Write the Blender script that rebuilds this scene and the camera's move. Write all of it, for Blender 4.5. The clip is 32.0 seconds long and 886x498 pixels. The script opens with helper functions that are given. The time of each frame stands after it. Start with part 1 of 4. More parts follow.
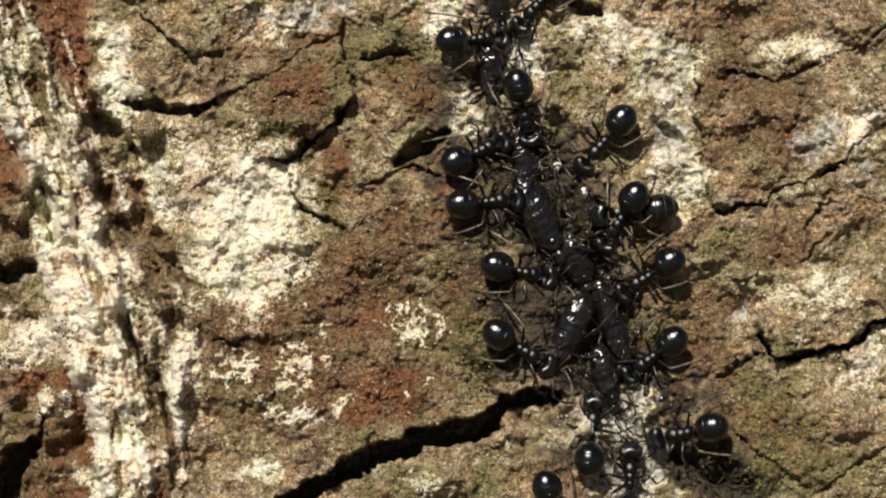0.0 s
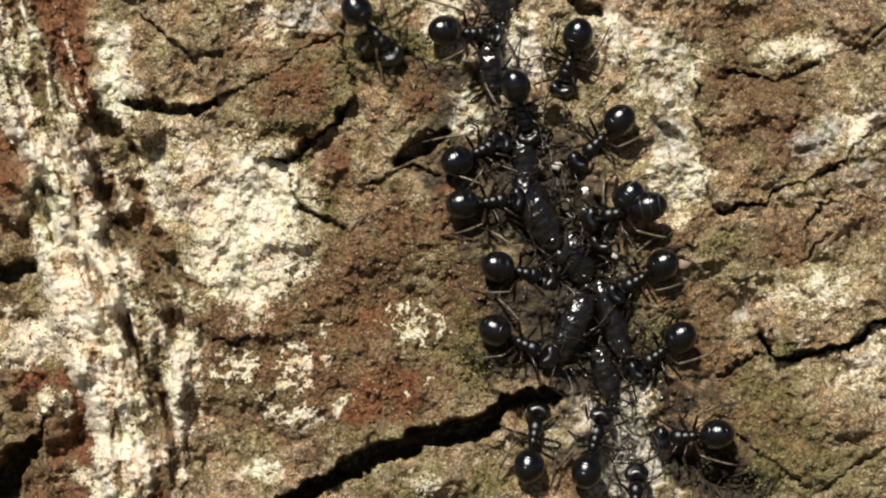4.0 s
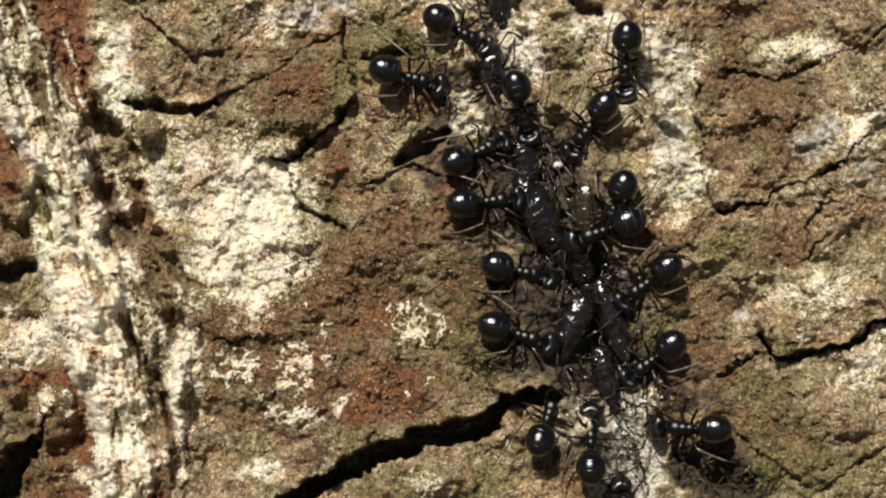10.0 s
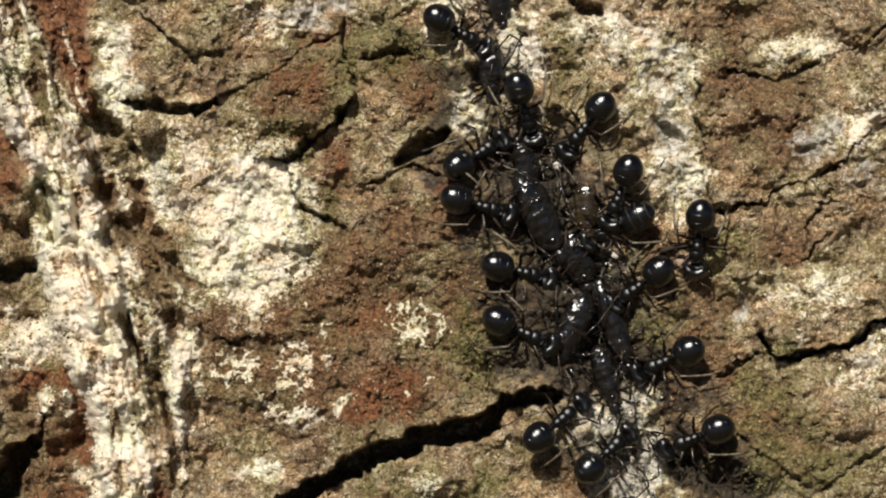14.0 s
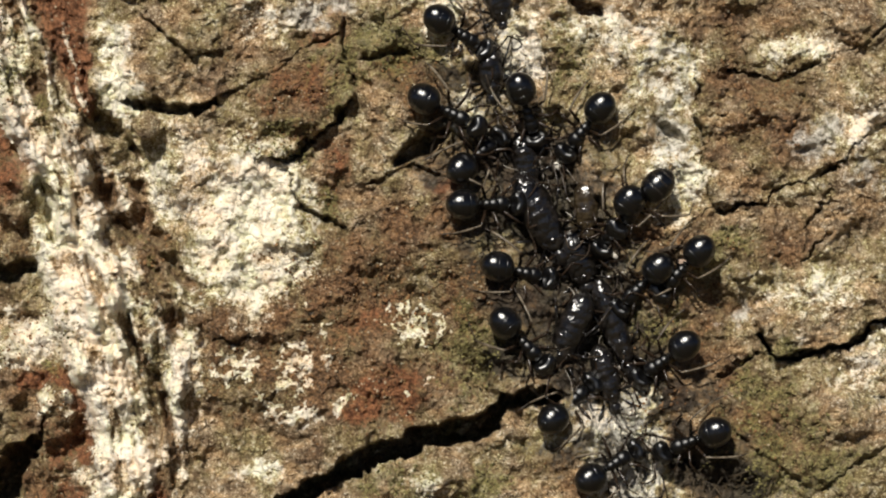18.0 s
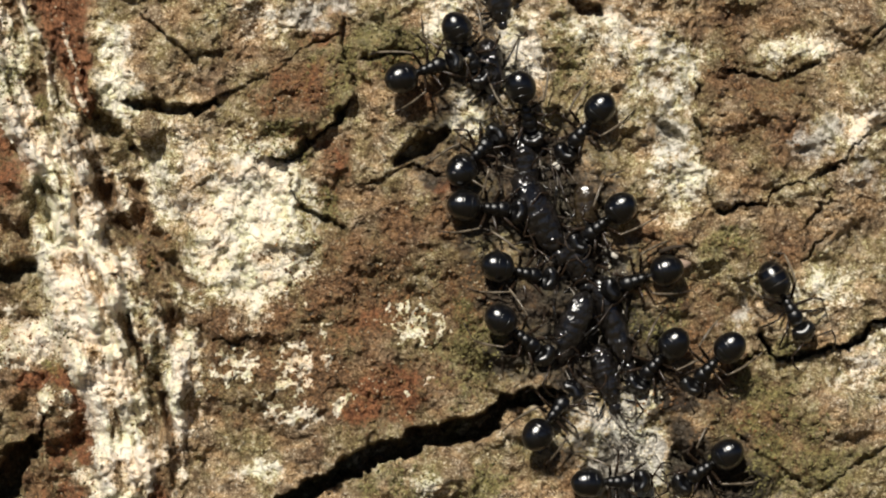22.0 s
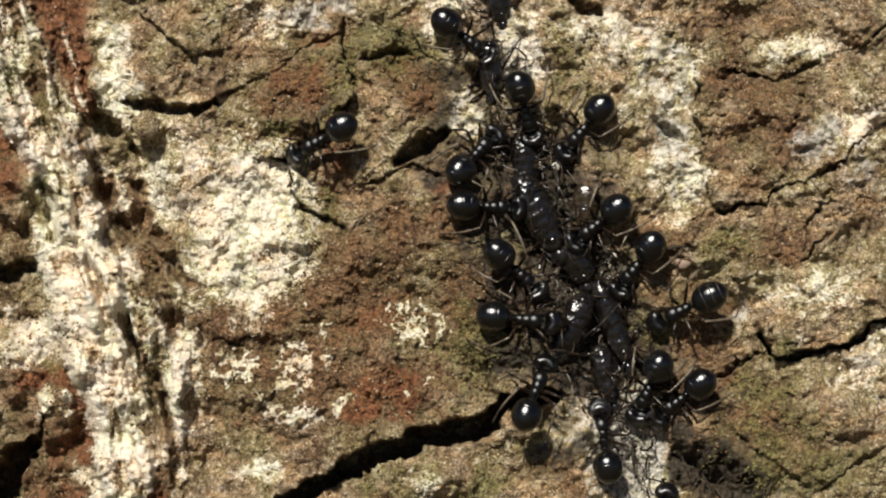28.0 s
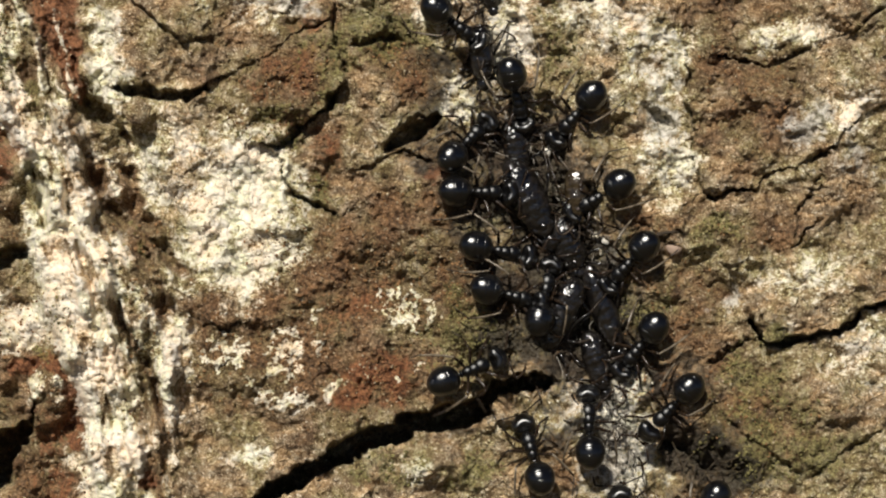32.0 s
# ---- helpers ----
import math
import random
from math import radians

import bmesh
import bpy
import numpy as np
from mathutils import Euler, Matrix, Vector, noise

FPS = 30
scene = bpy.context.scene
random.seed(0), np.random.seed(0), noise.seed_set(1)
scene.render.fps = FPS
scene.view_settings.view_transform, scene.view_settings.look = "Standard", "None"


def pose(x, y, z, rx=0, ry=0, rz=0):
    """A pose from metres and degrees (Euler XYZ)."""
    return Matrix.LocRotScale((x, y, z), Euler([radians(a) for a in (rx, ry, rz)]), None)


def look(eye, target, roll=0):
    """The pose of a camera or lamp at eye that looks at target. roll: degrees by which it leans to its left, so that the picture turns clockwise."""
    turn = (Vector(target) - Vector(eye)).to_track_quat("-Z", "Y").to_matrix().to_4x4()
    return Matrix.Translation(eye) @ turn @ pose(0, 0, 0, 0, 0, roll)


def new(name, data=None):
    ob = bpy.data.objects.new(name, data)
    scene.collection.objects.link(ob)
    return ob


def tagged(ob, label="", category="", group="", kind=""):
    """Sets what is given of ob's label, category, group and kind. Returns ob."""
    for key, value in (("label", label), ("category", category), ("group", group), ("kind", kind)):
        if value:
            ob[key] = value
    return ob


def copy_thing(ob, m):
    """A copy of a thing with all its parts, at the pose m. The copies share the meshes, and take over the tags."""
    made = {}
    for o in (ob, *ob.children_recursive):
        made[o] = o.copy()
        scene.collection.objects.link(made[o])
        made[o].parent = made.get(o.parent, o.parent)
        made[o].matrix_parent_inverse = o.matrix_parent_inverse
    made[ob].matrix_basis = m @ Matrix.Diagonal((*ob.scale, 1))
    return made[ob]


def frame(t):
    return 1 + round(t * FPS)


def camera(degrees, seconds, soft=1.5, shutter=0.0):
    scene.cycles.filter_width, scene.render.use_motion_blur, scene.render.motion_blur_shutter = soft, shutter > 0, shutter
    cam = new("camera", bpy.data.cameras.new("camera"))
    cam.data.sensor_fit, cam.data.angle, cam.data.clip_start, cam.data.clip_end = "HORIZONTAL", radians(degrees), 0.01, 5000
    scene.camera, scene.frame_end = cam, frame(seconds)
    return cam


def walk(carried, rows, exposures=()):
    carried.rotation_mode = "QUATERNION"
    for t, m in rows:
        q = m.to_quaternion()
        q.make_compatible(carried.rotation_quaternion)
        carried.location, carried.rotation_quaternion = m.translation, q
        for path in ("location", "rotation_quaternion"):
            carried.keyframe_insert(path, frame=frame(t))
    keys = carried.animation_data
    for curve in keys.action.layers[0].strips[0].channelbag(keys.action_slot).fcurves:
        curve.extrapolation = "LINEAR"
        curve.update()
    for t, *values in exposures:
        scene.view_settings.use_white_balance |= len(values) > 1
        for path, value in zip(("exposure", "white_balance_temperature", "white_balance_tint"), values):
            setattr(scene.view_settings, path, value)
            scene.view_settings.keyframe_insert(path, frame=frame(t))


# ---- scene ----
import functools

# A patch of bark, 47 mm across the view, on an upright trunk. One unit of the plan is 0.03 mm:
# u runs to the right, v down, heights stand out from the bark towards the camera (-y).
S = 3e-5
LENS = 20
DIST = 784 * S / math.tan(radians(LENS / 2))

cam = camera(LENS, 32.0, 2.05, 0.5)


def drift(t):
    """How far the picture has slid, in plan units."""
    keys = ((0, -1, 1), (10, 0, 0), (29.5, -1, 0), (30, 1.5, 0), (30.5, 2, -0.5), (31, -5, -4), (31.5, -9, -12.5), (32, -17, -25))
    ts = [k[0] for k in keys]
    return float(np.interp(t, ts, [k[1] for k in keys])), float(np.interp(t, ts, [k[2] for k in keys]))


def eye_at(t):
    du, dv = drift(t)
    return pose(-du * S, -DIST, dv * S, 90, 0, 0)


walk(cam, [(t, eye_at(t)) for t in (0, 5, 10, 20, 29, 29.5, 30, 30.5, 31, 31.5, 32)], [(0, 0.0), (32, 0.0)])

# ---- light: low open sky and one high sun ----
SUN = Vector((-0.21, -0.74, 0.63)).normalized()
world = bpy.data.worlds.new("sky")
scene.world = world
world.use_nodes = True
sky = world.node_tree.nodes.new("ShaderNodeTexSky")
sky.sky_type, sky.sun_disc = "NISHITA", False
sky.air_density, sky.dust_density = 0.28, 0.2
sky.sun_elevation = math.asin(SUN.z)
sky.sun_rotation = math.atan2(SUN.x, SUN.y)
world.node_tree.links.new(sky.outputs[0], world.node_tree.nodes["Background"].inputs[0])
world.node_tree.nodes["Background"].inputs[1].default_value = 0.05
lamp = bpy.data.lights.new("sun", "SUN")
lamp.energy, lamp.angle, lamp.color = 5.5, radians(4), (1.0, 0.955, 0.862)
sun = new("sun", lamp)
sun.matrix_world = look(SUN * 0.5, (0, 0, 0))


# ---- materials ----
class Nodes:
    def __init__(self, name):
        self.mat = bpy.data.materials.new(name)
        self.mat.use_nodes = True
        self.tree = self.mat.node_tree
        self.bsdf = self.tree.nodes["Principled BSDF"]
        self.where = self.tree.nodes.new("ShaderNodeTexCoord").outputs["Object"]

    def put(self, socket, value):
        if isinstance(value, bpy.types.NodeSocket):
            self.tree.links.new(value, socket)
        elif isinstance(value, (tuple, list)):
            socket.default_value = (*value, 1.0) if len(value) == 3 and socket.type == "RGBA" else value
        else:
            socket.default_value = value

    def noise(self, size, detail=4, rough=0.6, stretch=None):
        """size: of a feature, in plan units."""
        n = self.tree.nodes.new("ShaderNodeTexNoise")
        n.inputs["Scale"].default_value = 1 / (S * size)
        n.inputs["Detail"].default_value = detail
        n.inputs["Roughness"].default_value = rough
        where = self.where
        if stretch:
            m = self.tree.nodes.new("ShaderNodeMapping")
            m.inputs["Rotation"].default_value = (0, radians(stretch[0]), 0)
            m.inputs["Scale"].default_value = stretch[1]
            self.put(m.inputs[0], where)
            where = m.outputs[0]
        self.put(n.inputs["Vector"], where)
        return n.outputs["Fac"]

    def math(self, op, a, b=0.0, c=0.0):
        n = self.tree.nodes.new("ShaderNodeMath")
        n.operation = op
        for i, x in enumerate((a, b, c)):
            self.put(n.inputs[i], x)
        return n.outputs[0]

    def step(self, x, lo, hi):
        n = self.tree.nodes.new("ShaderNodeMapRange")
        n.interpolation_type = "SMOOTHSTEP"
        self.put(n.inputs[0], x)
        n.inputs[1].default_value, n.inputs[2].default_value = lo, hi
        return n.outputs[0]

    def mix(self, fac, a, b):
        n = self.tree.nodes.new("ShaderNodeMix")
        n.data_type = "RGBA"
        self.put(n.inputs[0], fac)
        self.put(n.inputs[6], a)
        self.put(n.inputs[7], b)
        return n.outputs[2]

    def masks(self, name):
        n = self.tree.nodes.new("ShaderNodeAttribute")
        n.attribute_name = name
        s = self.tree.nodes.new("ShaderNodeSeparateColor")
        self.put(s.inputs[0], n.outputs["Color"])
        return s.outputs[0], s.outputs[1], s.outputs[2]

    def bump(self, height, depth, strength=1.0):
        n = self.tree.nodes.new("ShaderNodeBump")
        n.inputs["Distance"].default_value = depth * S
        n.inputs["Strength"].default_value = strength
        self.put(n.inputs["Height"], height)
        self.put(self.bsdf.inputs["Normal"], n.outputs[0])

    def done(self, color, rough, spec=0.5):
        self.put(self.bsdf.inputs["Base Color"], color)
        self.put(self.bsdf.inputs["Roughness"], rough)
        self.put(self.bsdf.inputs["Specular IOR Level"], spec)
        return self.mat


    def polish(self, ior, rough):
        """A clear gloss over the whole, with a compact highlight."""
        shine = self.tree.nodes.new("ShaderNodeBsdfGlossy")
        shine.distribution = "BECKMANN"
        shine.inputs["Roughness"].default_value = rough
        shine.inputs["Color"].default_value = (1, 1, 1, 1)
        fresnel = self.tree.nodes.new("ShaderNodeFresnel")
        fresnel.inputs["IOR"].default_value = ior
        if self.bsdf.inputs["Normal"].links:
            self.put(shine.inputs["Normal"], self.bsdf.inputs["Normal"].links[0].from_socket)
        mix = self.tree.nodes.new("ShaderNodeMixShader")
        self.put(mix.inputs[0], fresnel.outputs[0])
        self.put(mix.inputs[1], self.bsdf.outputs[0])
        self.put(mix.inputs[2], shine.outputs[0])
        self.put(self.tree.nodes["Material Output"].inputs[0], mix.outputs[0])


def bark_material():
    n = Nodes("bark")
    pale, brown, moss = n.masks("growth")
    red, grey, soot_shade = n.masks("tone")

    def lively(size, detail, rough, gain, stretch=None):
        return n.math("MULTIPLY_ADD", n.math("SUBTRACT", n.noise(size, detail, rough, stretch), 0.5), gain, 0.5)

    speck, fine, grain, patch, broad = lively(3.5, 2, 0.6, 2.4), lively(7, 3, 0.65, 2.4), lively(18, 5, 0.7, 2.6), lively(60, 5, 0.65, 2.6), lively(190, 3, 0.55, 2.4)
    streak = lively(26, 4, 0.65, 2.4, (24, (0.35, 1, 1)))
    # how weathered and pale the surface is, from raw brown to cream
    x = n.math("ADD", n.math("MULTIPLY", grain, 0.30), n.math("MULTIPLY", patch, 0.28))
    x = n.math("ADD", x, n.math("MULTIPLY", streak, 0.20))
    x = n.math("ADD", x, n.math("MULTIPLY", fine, 0.24))
    x = n.math("ADD", x, n.math("MULTIPLY", n.math("SUBTRACT", speck, 0.5), 0.16))
    ragged = n.math("ADD", n.math("MULTIPLY", n.math("SUBTRACT", grain, 0.5), 0.5), n.math("MULTIPLY", n.math("SUBTRACT", fine, 0.5), 0.45))
    crust = n.step(n.math("ADD", pale, n.math("MULTIPLY", ragged, n.step(pale, 0.0, 0.2))), 0.30, 0.72)
    x = n.math("ADD", x, n.math("MULTIPLY", n.math("ADD", n.math("MULTIPLY", crust, 0.6), n.math("MULTIPLY", pale, 0.4)), 0.50))
    x = n.math("SUBTRACT", x, n.math("MULTIPLY", brown, 0.20))
    x = n.math("ADD", x, n.math("MULTIPLY", n.step(n.math("ADD", speck, n.math("MULTIPLY", fine, 0.5)), 1.0, 1.35), 0.22))
    x = n.math("ADD", n.math("MULTIPLY", n.math("SUBTRACT", x, 0.5), 1.12), 0.53)
    ramp = n.tree.nodes.new("ShaderNodeValToRGB")
    stops = ((0.02, (0.035, 0.022, 0.012)), (0.26, (0.115, 0.07, 0.036)), (0.47, (0.255, 0.185, 0.105)), (0.66, (0.44, 0.36, 0.23)), (0.84, (0.70, 0.615, 0.45)), (1.0, (0.85, 0.80, 0.68)))
    while len(ramp.color_ramp.elements) < len(stops):
        ramp.color_ramp.elements.new(0.5)
    for e, (at, c) in zip(ramp.color_ramp.elements, stops):
        e.position, e.color = at, (*c, 1)
    n.put(ramp.inputs[0], x)
    col = ramp.outputs[0]

    def cover(mask, lo=0.25, hi=0.85, weight=0.55):
        rag = n.math("ADD", n.math("MULTIPLY", n.math("SUBTRACT", grain, 0.5), weight), n.math("MULTIPLY", n.math("SUBTRACT", fine, 0.5), weight * 0.8))
        return n.step(n.math("ADD", mask, n.math("MULTIPLY", rag, n.step(mask, 0.0, 0.15))), lo, hi)

    hue = lively(95, 4, 0.6, 2.6)
    tint = n.tree.nodes.new("ShaderNodeMix")
    tint.data_type, tint.blend_type = "RGBA", "MULTIPLY"
    n.put(tint.inputs[0], n.math("MULTIPLY_ADD", crust, -0.25, 1.0))
    n.put(tint.inputs[6], col)
    n.put(tint.inputs[7], n.mix(n.step(hue, 0.25, 0.75), n.mix(n.step(streak, 0.3, 0.7), (0.98, 0.94, 0.96), (1.08, 0.90, 0.75)), n.mix(n.step(grain, 0.3, 0.7), (0.91, 0.94, 0.70), (1.02, 1.02, 0.98))))
    col = tint.outputs[2]
    bare = n.math("MULTIPLY_ADD", crust, -0.9, 1.0)
    col = n.mix(n.math("MULTIPLY", n.math("MULTIPLY", cover(brown), bare), 0.66), col, n.mix(n.step(fine, 0.1, 0.9), (0.065, 0.034, 0.015), n.mix(n.step(hue, 0.35, 0.65), (0.29, 0.15, 0.07), (0.26, 0.18, 0.082))))
    col = n.mix(n.math("MULTIPLY", n.math("MULTIPLY", cover(red), bare), 0.9), col, n.mix(n.step(fine, 0.1, 0.9), (0.10, 0.034, 0.014), (0.32, 0.128, 0.054)))
    col = n.mix(n.math("MULTIPLY", cover(grey), 0.75), col, n.mix(n.step(grain, 0.2, 0.8), (0.13, 0.125, 0.11), (0.58, 0.55, 0.49)))
    col = n.mix(n.math("MULTIPLY", n.math("MULTIPLY", cover(moss, 0.15, 0.7), n.math("MULTIPLY_ADD", crust, -0.6, 1.0)), 0.66), col, n.mix(n.step(fine, 0.1, 0.9), (0.036, 0.035, 0.009), (0.26, 0.235, 0.075)))
    # near-black cover: sooty mould, together with painted shade around the insects
    col = n.mix(n.math("MULTIPLY", cover(soot_shade, 0.2, 0.8), 0.88), col, n.mix(n.step(fine, 0.2, 0.9), (0.008, 0.0068, 0.0055), (0.040, 0.032, 0.025)))
    cells = n.tree.nodes.new("ShaderNodeTexVoronoi")
    cells.feature = "DISTANCE_TO_EDGE"
    cells.inputs["Scale"].default_value = 1 / (S * 24)
    warp = n.tree.nodes.new("ShaderNodeTexNoise")
    warp.inputs["Scale"].default_value = 1 / (S * 30)
    n.put(warp.inputs["Vector"], n.where)
    shift = n.tree.nodes.new("ShaderNodeMix")
    shift.data_type = "VECTOR"
    n.put(shift.inputs[0], 0.0006)
    n.put(shift.inputs[4], n.where)
    n.put(shift.inputs[5], warp.outputs["Color"])
    n.put(cells.inputs["Vector"], shift.outputs[1])
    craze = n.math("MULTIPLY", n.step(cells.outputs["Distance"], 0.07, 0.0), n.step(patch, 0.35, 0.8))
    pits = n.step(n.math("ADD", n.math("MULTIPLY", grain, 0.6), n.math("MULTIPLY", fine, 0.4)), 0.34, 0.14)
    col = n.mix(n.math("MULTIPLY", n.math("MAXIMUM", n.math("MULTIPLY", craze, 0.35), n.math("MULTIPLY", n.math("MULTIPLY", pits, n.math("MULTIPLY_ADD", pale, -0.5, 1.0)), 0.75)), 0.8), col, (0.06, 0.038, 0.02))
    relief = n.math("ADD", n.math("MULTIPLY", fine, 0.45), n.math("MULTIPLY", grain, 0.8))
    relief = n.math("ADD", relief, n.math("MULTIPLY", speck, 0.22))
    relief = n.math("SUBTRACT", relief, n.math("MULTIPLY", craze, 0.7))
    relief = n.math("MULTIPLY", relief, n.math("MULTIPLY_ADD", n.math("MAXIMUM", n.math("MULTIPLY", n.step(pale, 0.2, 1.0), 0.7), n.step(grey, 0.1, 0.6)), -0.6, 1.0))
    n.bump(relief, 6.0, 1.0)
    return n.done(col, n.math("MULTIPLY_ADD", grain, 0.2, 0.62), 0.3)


def chitin(name, dark, light, rough, size=30, spec=0.28, ior=0.0):
    n = Nodes(name)
    a, b = n.noise(size, 4, 0.6), n.noise(4, 2, 0.5)
    n.bump(b, 0.5, 0.2)
    if ior:
        n.polish(ior, rough)
        rough, spec = 0.6, 0.0
    return n.done(n.mix(n.step(a, 0.35, 0.7), dark, light), n.math("MULTIPLY_ADD", a, 0.14, rough), spec)


def aphid_skin(name, dark, light):
    n = Nodes(name)
    a, b = n.noise(15, 4, 0.6), n.noise(13, 2, 0.5)
    n.bump(b, 5.0, 0.7)
    n.polish(1.7, 0.29)
    return n.done(n.mix(n.step(a, 0.35, 0.7), dark, light), 0.6, 0.0)


BARK = bark_material()
BLACK = chitin("black chitin", (0.0028, 0.0027, 0.0028), (0.004, 0.0037, 0.0037), 0.325, 30, 0.0, 1.72)
SKULL = chitin("black head chitin", (0.0028, 0.0027, 0.0028), (0.004, 0.0037, 0.0037), 0.42, 30, 0.0, 1.9)
TRUNK = chitin("dull black chitin", (0.0028, 0.0027, 0.0028), (0.005, 0.0045, 0.0045), 0.44, 12, 0.0, 1.55)
LIMB = chitin("brown limb", (0.009, 0.006, 0.004), (0.032, 0.019, 0.011), 0.20, 12)
MEMBRANE = chitin("pale membrane", (0.012, 0.010, 0.008), (0.04, 0.031, 0.024), 0.35, 12)
EYE = chitin("eye", (0.004, 0.004, 0.004), (0.01, 0.008, 0.006), 0.3, 6)
APHID = aphid_skin("aphid skin", (0.004, 0.0036, 0.0034), (0.015, 0.012, 0.010))
AMBER = aphid_skin("amber aphid skin", (0.016, 0.011, 0.006), (0.055, 0.039, 0.021))
STRAW = chitin("straw limb", (0.016, 0.011, 0.008), (0.07, 0.05, 0.034), 0.3, 14)
FIBRE = chitin("grey fibre", (0.20, 0.175, 0.145), (0.55, 0.50, 0.43), 0.5, 20)
# hind shins: the sun's glint along them is put into a paler colour
GLINT_SHIN = chitin("shin with painted glint", (0.06, 0.045, 0.03), (0.22, 0.18, 0.13), 0.22, 14)
THREAD = chitin("dark thread", (0.02, 0.014, 0.008), (0.09, 0.065, 0.035), 0.5, 20)

# ---- the bark ----
STEP = 2.3
U0, U1, V0, V1 = -330, 1900, -270, 1160
gu, gv = np.meshgrid(np.arange(U0, U1 + 1, STEP, dtype=np.float32), np.arange(V0, V1 + 1, STEP, dtype=np.float32))


def perlin(x, y, seed):
    rng = np.random.RandomState(seed)
    table = rng.permutation(512)
    turn = rng.rand(512) * 2 * np.pi
    gx, gy = np.cos(turn).astype(np.float32), np.sin(turn).astype(np.float32)
    xi, yi = np.floor(x).astype(np.int32), np.floor(y).astype(np.int32)
    xf, yf = x - xi, y - yi
    a, b = xf * xf * xf * (xf * (xf * 6 - 15) + 10), yf * yf * yf * (yf * (yf * 6 - 15) + 10)

    def corner(i, j):
        k = table[(table[(xi + i) & 511] + yi + j) & 511]
        return gx[k] * (xf - i) + gy[k] * (yf - j)

    low = corner(0, 0) * (1 - a) + corner(1, 0) * a
    return (low * (1 - b) + (corner(0, 1) * (1 - a) + corner(1, 1) * a) * b) * 1.5


def fbm(x, y, size, octaves, seed, gain=0.5):
    out, amp = np.zeros_like(x), 1.0
    for i in range(octaves):
        out += amp * perlin(x / size + 17.3 * i, y / size + 5.1 * i, seed + i)
        size, amp = size / 2, amp * gain
    return out


def smooth(x):
    x = np.clip(x, 0, 1)
    return x * x * (3 - 2 * x)


# ragged coordinates, so that cracks and patches get torn edges
wu = gu + 9 * fbm(gu, gv, 46, 3, 11) + 3.5 * fbm(gu, gv, 11, 2, 21)
wv = gv + 9 * fbm(gu, gv, 46, 3, 31) + 3.5 * fbm(gu, gv, 11, 2, 41)
pu = gu + 26 * fbm(gu, gv, 80, 4, 51, 0.65)
pv = gv + 26 * fbm(gu, gv, 80, 4, 61, 0.65)


def along(points, x=None, y=None):
    """Distance to a line of points, share of its length, side (+1 above or to the right of its way), overshoot at the ends."""
    x, y = (wu if x is None else x), (wv if y is None else y)
    best = np.full_like(x, 1e6)
    share, side, over = np.zeros_like(x), np.zeros_like(x), np.zeros_like(x)
    lengths = [math.dist(a, b) for a, b in zip(points, points[1:])]
    total, gone = sum(lengths), 0.0
    for (a, b), n in zip(zip(points, points[1:]), lengths):
        ex, ey = (b[0] - a[0]) / n, (b[1] - a[1]) / n
        s = (x - a[0]) * ex + (y - a[1]) * ey
        c = np.clip(s, 0, n)
        d = np.hypot(x - a[0] - c * ex, y - a[1] - c * ey)
        near = d < best
        best = np.where(near, d, best)
        share = np.where(near, (gone + c) / total, share)
        side = np.where(near, np.sign((x - a[0]) * ey - (y - a[1]) * ex), side)
        over = np.where(near, np.abs(s - c), over)
        gone += n
    return best, share, side, over


def blurred(a, k):
    for axis in (0, 1):
        p = np.pad(a, [(k, k) if i == axis else (0, 0) for i in (0, 1)], mode="edge")
        c = np.cumsum(p, axis=axis, dtype=np.float64)
        n = a.shape[axis]
        a = ((np.take(c, range(2 * k, 2 * k + n), axis) - np.take(c, range(0, n), axis)) / (2 * k)).astype(np.float32)
    return a


height = -44 * ((gu - 784) / 1000) ** 2
height += 26 * fbm(gu, gv, 230, 3, 71)
height += 18 * fbm(wu, wv, 80, 3, 81, 0.6)
height += 5.5 * np.abs(fbm(wu, wv, 34, 3, 86, 0.6))
height += 3.2 * fbm(gu, gv, 13, 2, 91, 0.6)
soot_shade = np.zeros_like(gu)

# the pale fibrous ridge that slants down on one side, and the hollows beside it
ridge_line = [(-70, -270), (22, 0), (112, 260), (178, 460), (230, 640), (258, 800), (266, 920), (280, 1160)]
rd, rs, rside, _ = along(ridge_line, gu + 9 * fbm(gu, gv, 120, 3, 52), gv)
across = rd * rside
band = smooth(1.25 - rd / 105)
run = rs * 1460 + 20 * fbm(gu, gv, 90, 2, 53)
fibres = fbm(across, run / 3, 34, 3, 101, 0.6)
strand = 1 - np.abs(fbm(across, run / 6.5, 46, 3, 111, 0.55)) * 2.2
height += band * (14 + 8 * fibres + 9 * strand + 9 * fbm(gu, gv, 40, 3, 113)) - smooth(1.2 - np.abs(across - 122) / 40) * 24
height -= smooth((-across - 70) / 90) * 14


@functools.lru_cache(None)
def field(size, octaves, seed, gain=0.5):
    """Noise over the whole patch, worked out once for each kind."""
    return fbm(gu, gv, size, octaves, seed, gain)


def window(points, margin):
    """The part of the patch that lies within the margin of a line."""
    us, vs = [p[0] for p in points], [p[1] for p in points]
    j0, j1 = int((min(us) - margin - U0) / STEP), int((max(us) + margin - U0) / STEP) + 1
    i0, i1 = int((min(vs) - margin - V0) / STEP), int((max(vs) + margin - V0) / STEP) + 1
    return slice(max(i0, 0), max(i1, 1)), slice(max(j0, 0), max(j1, 1))


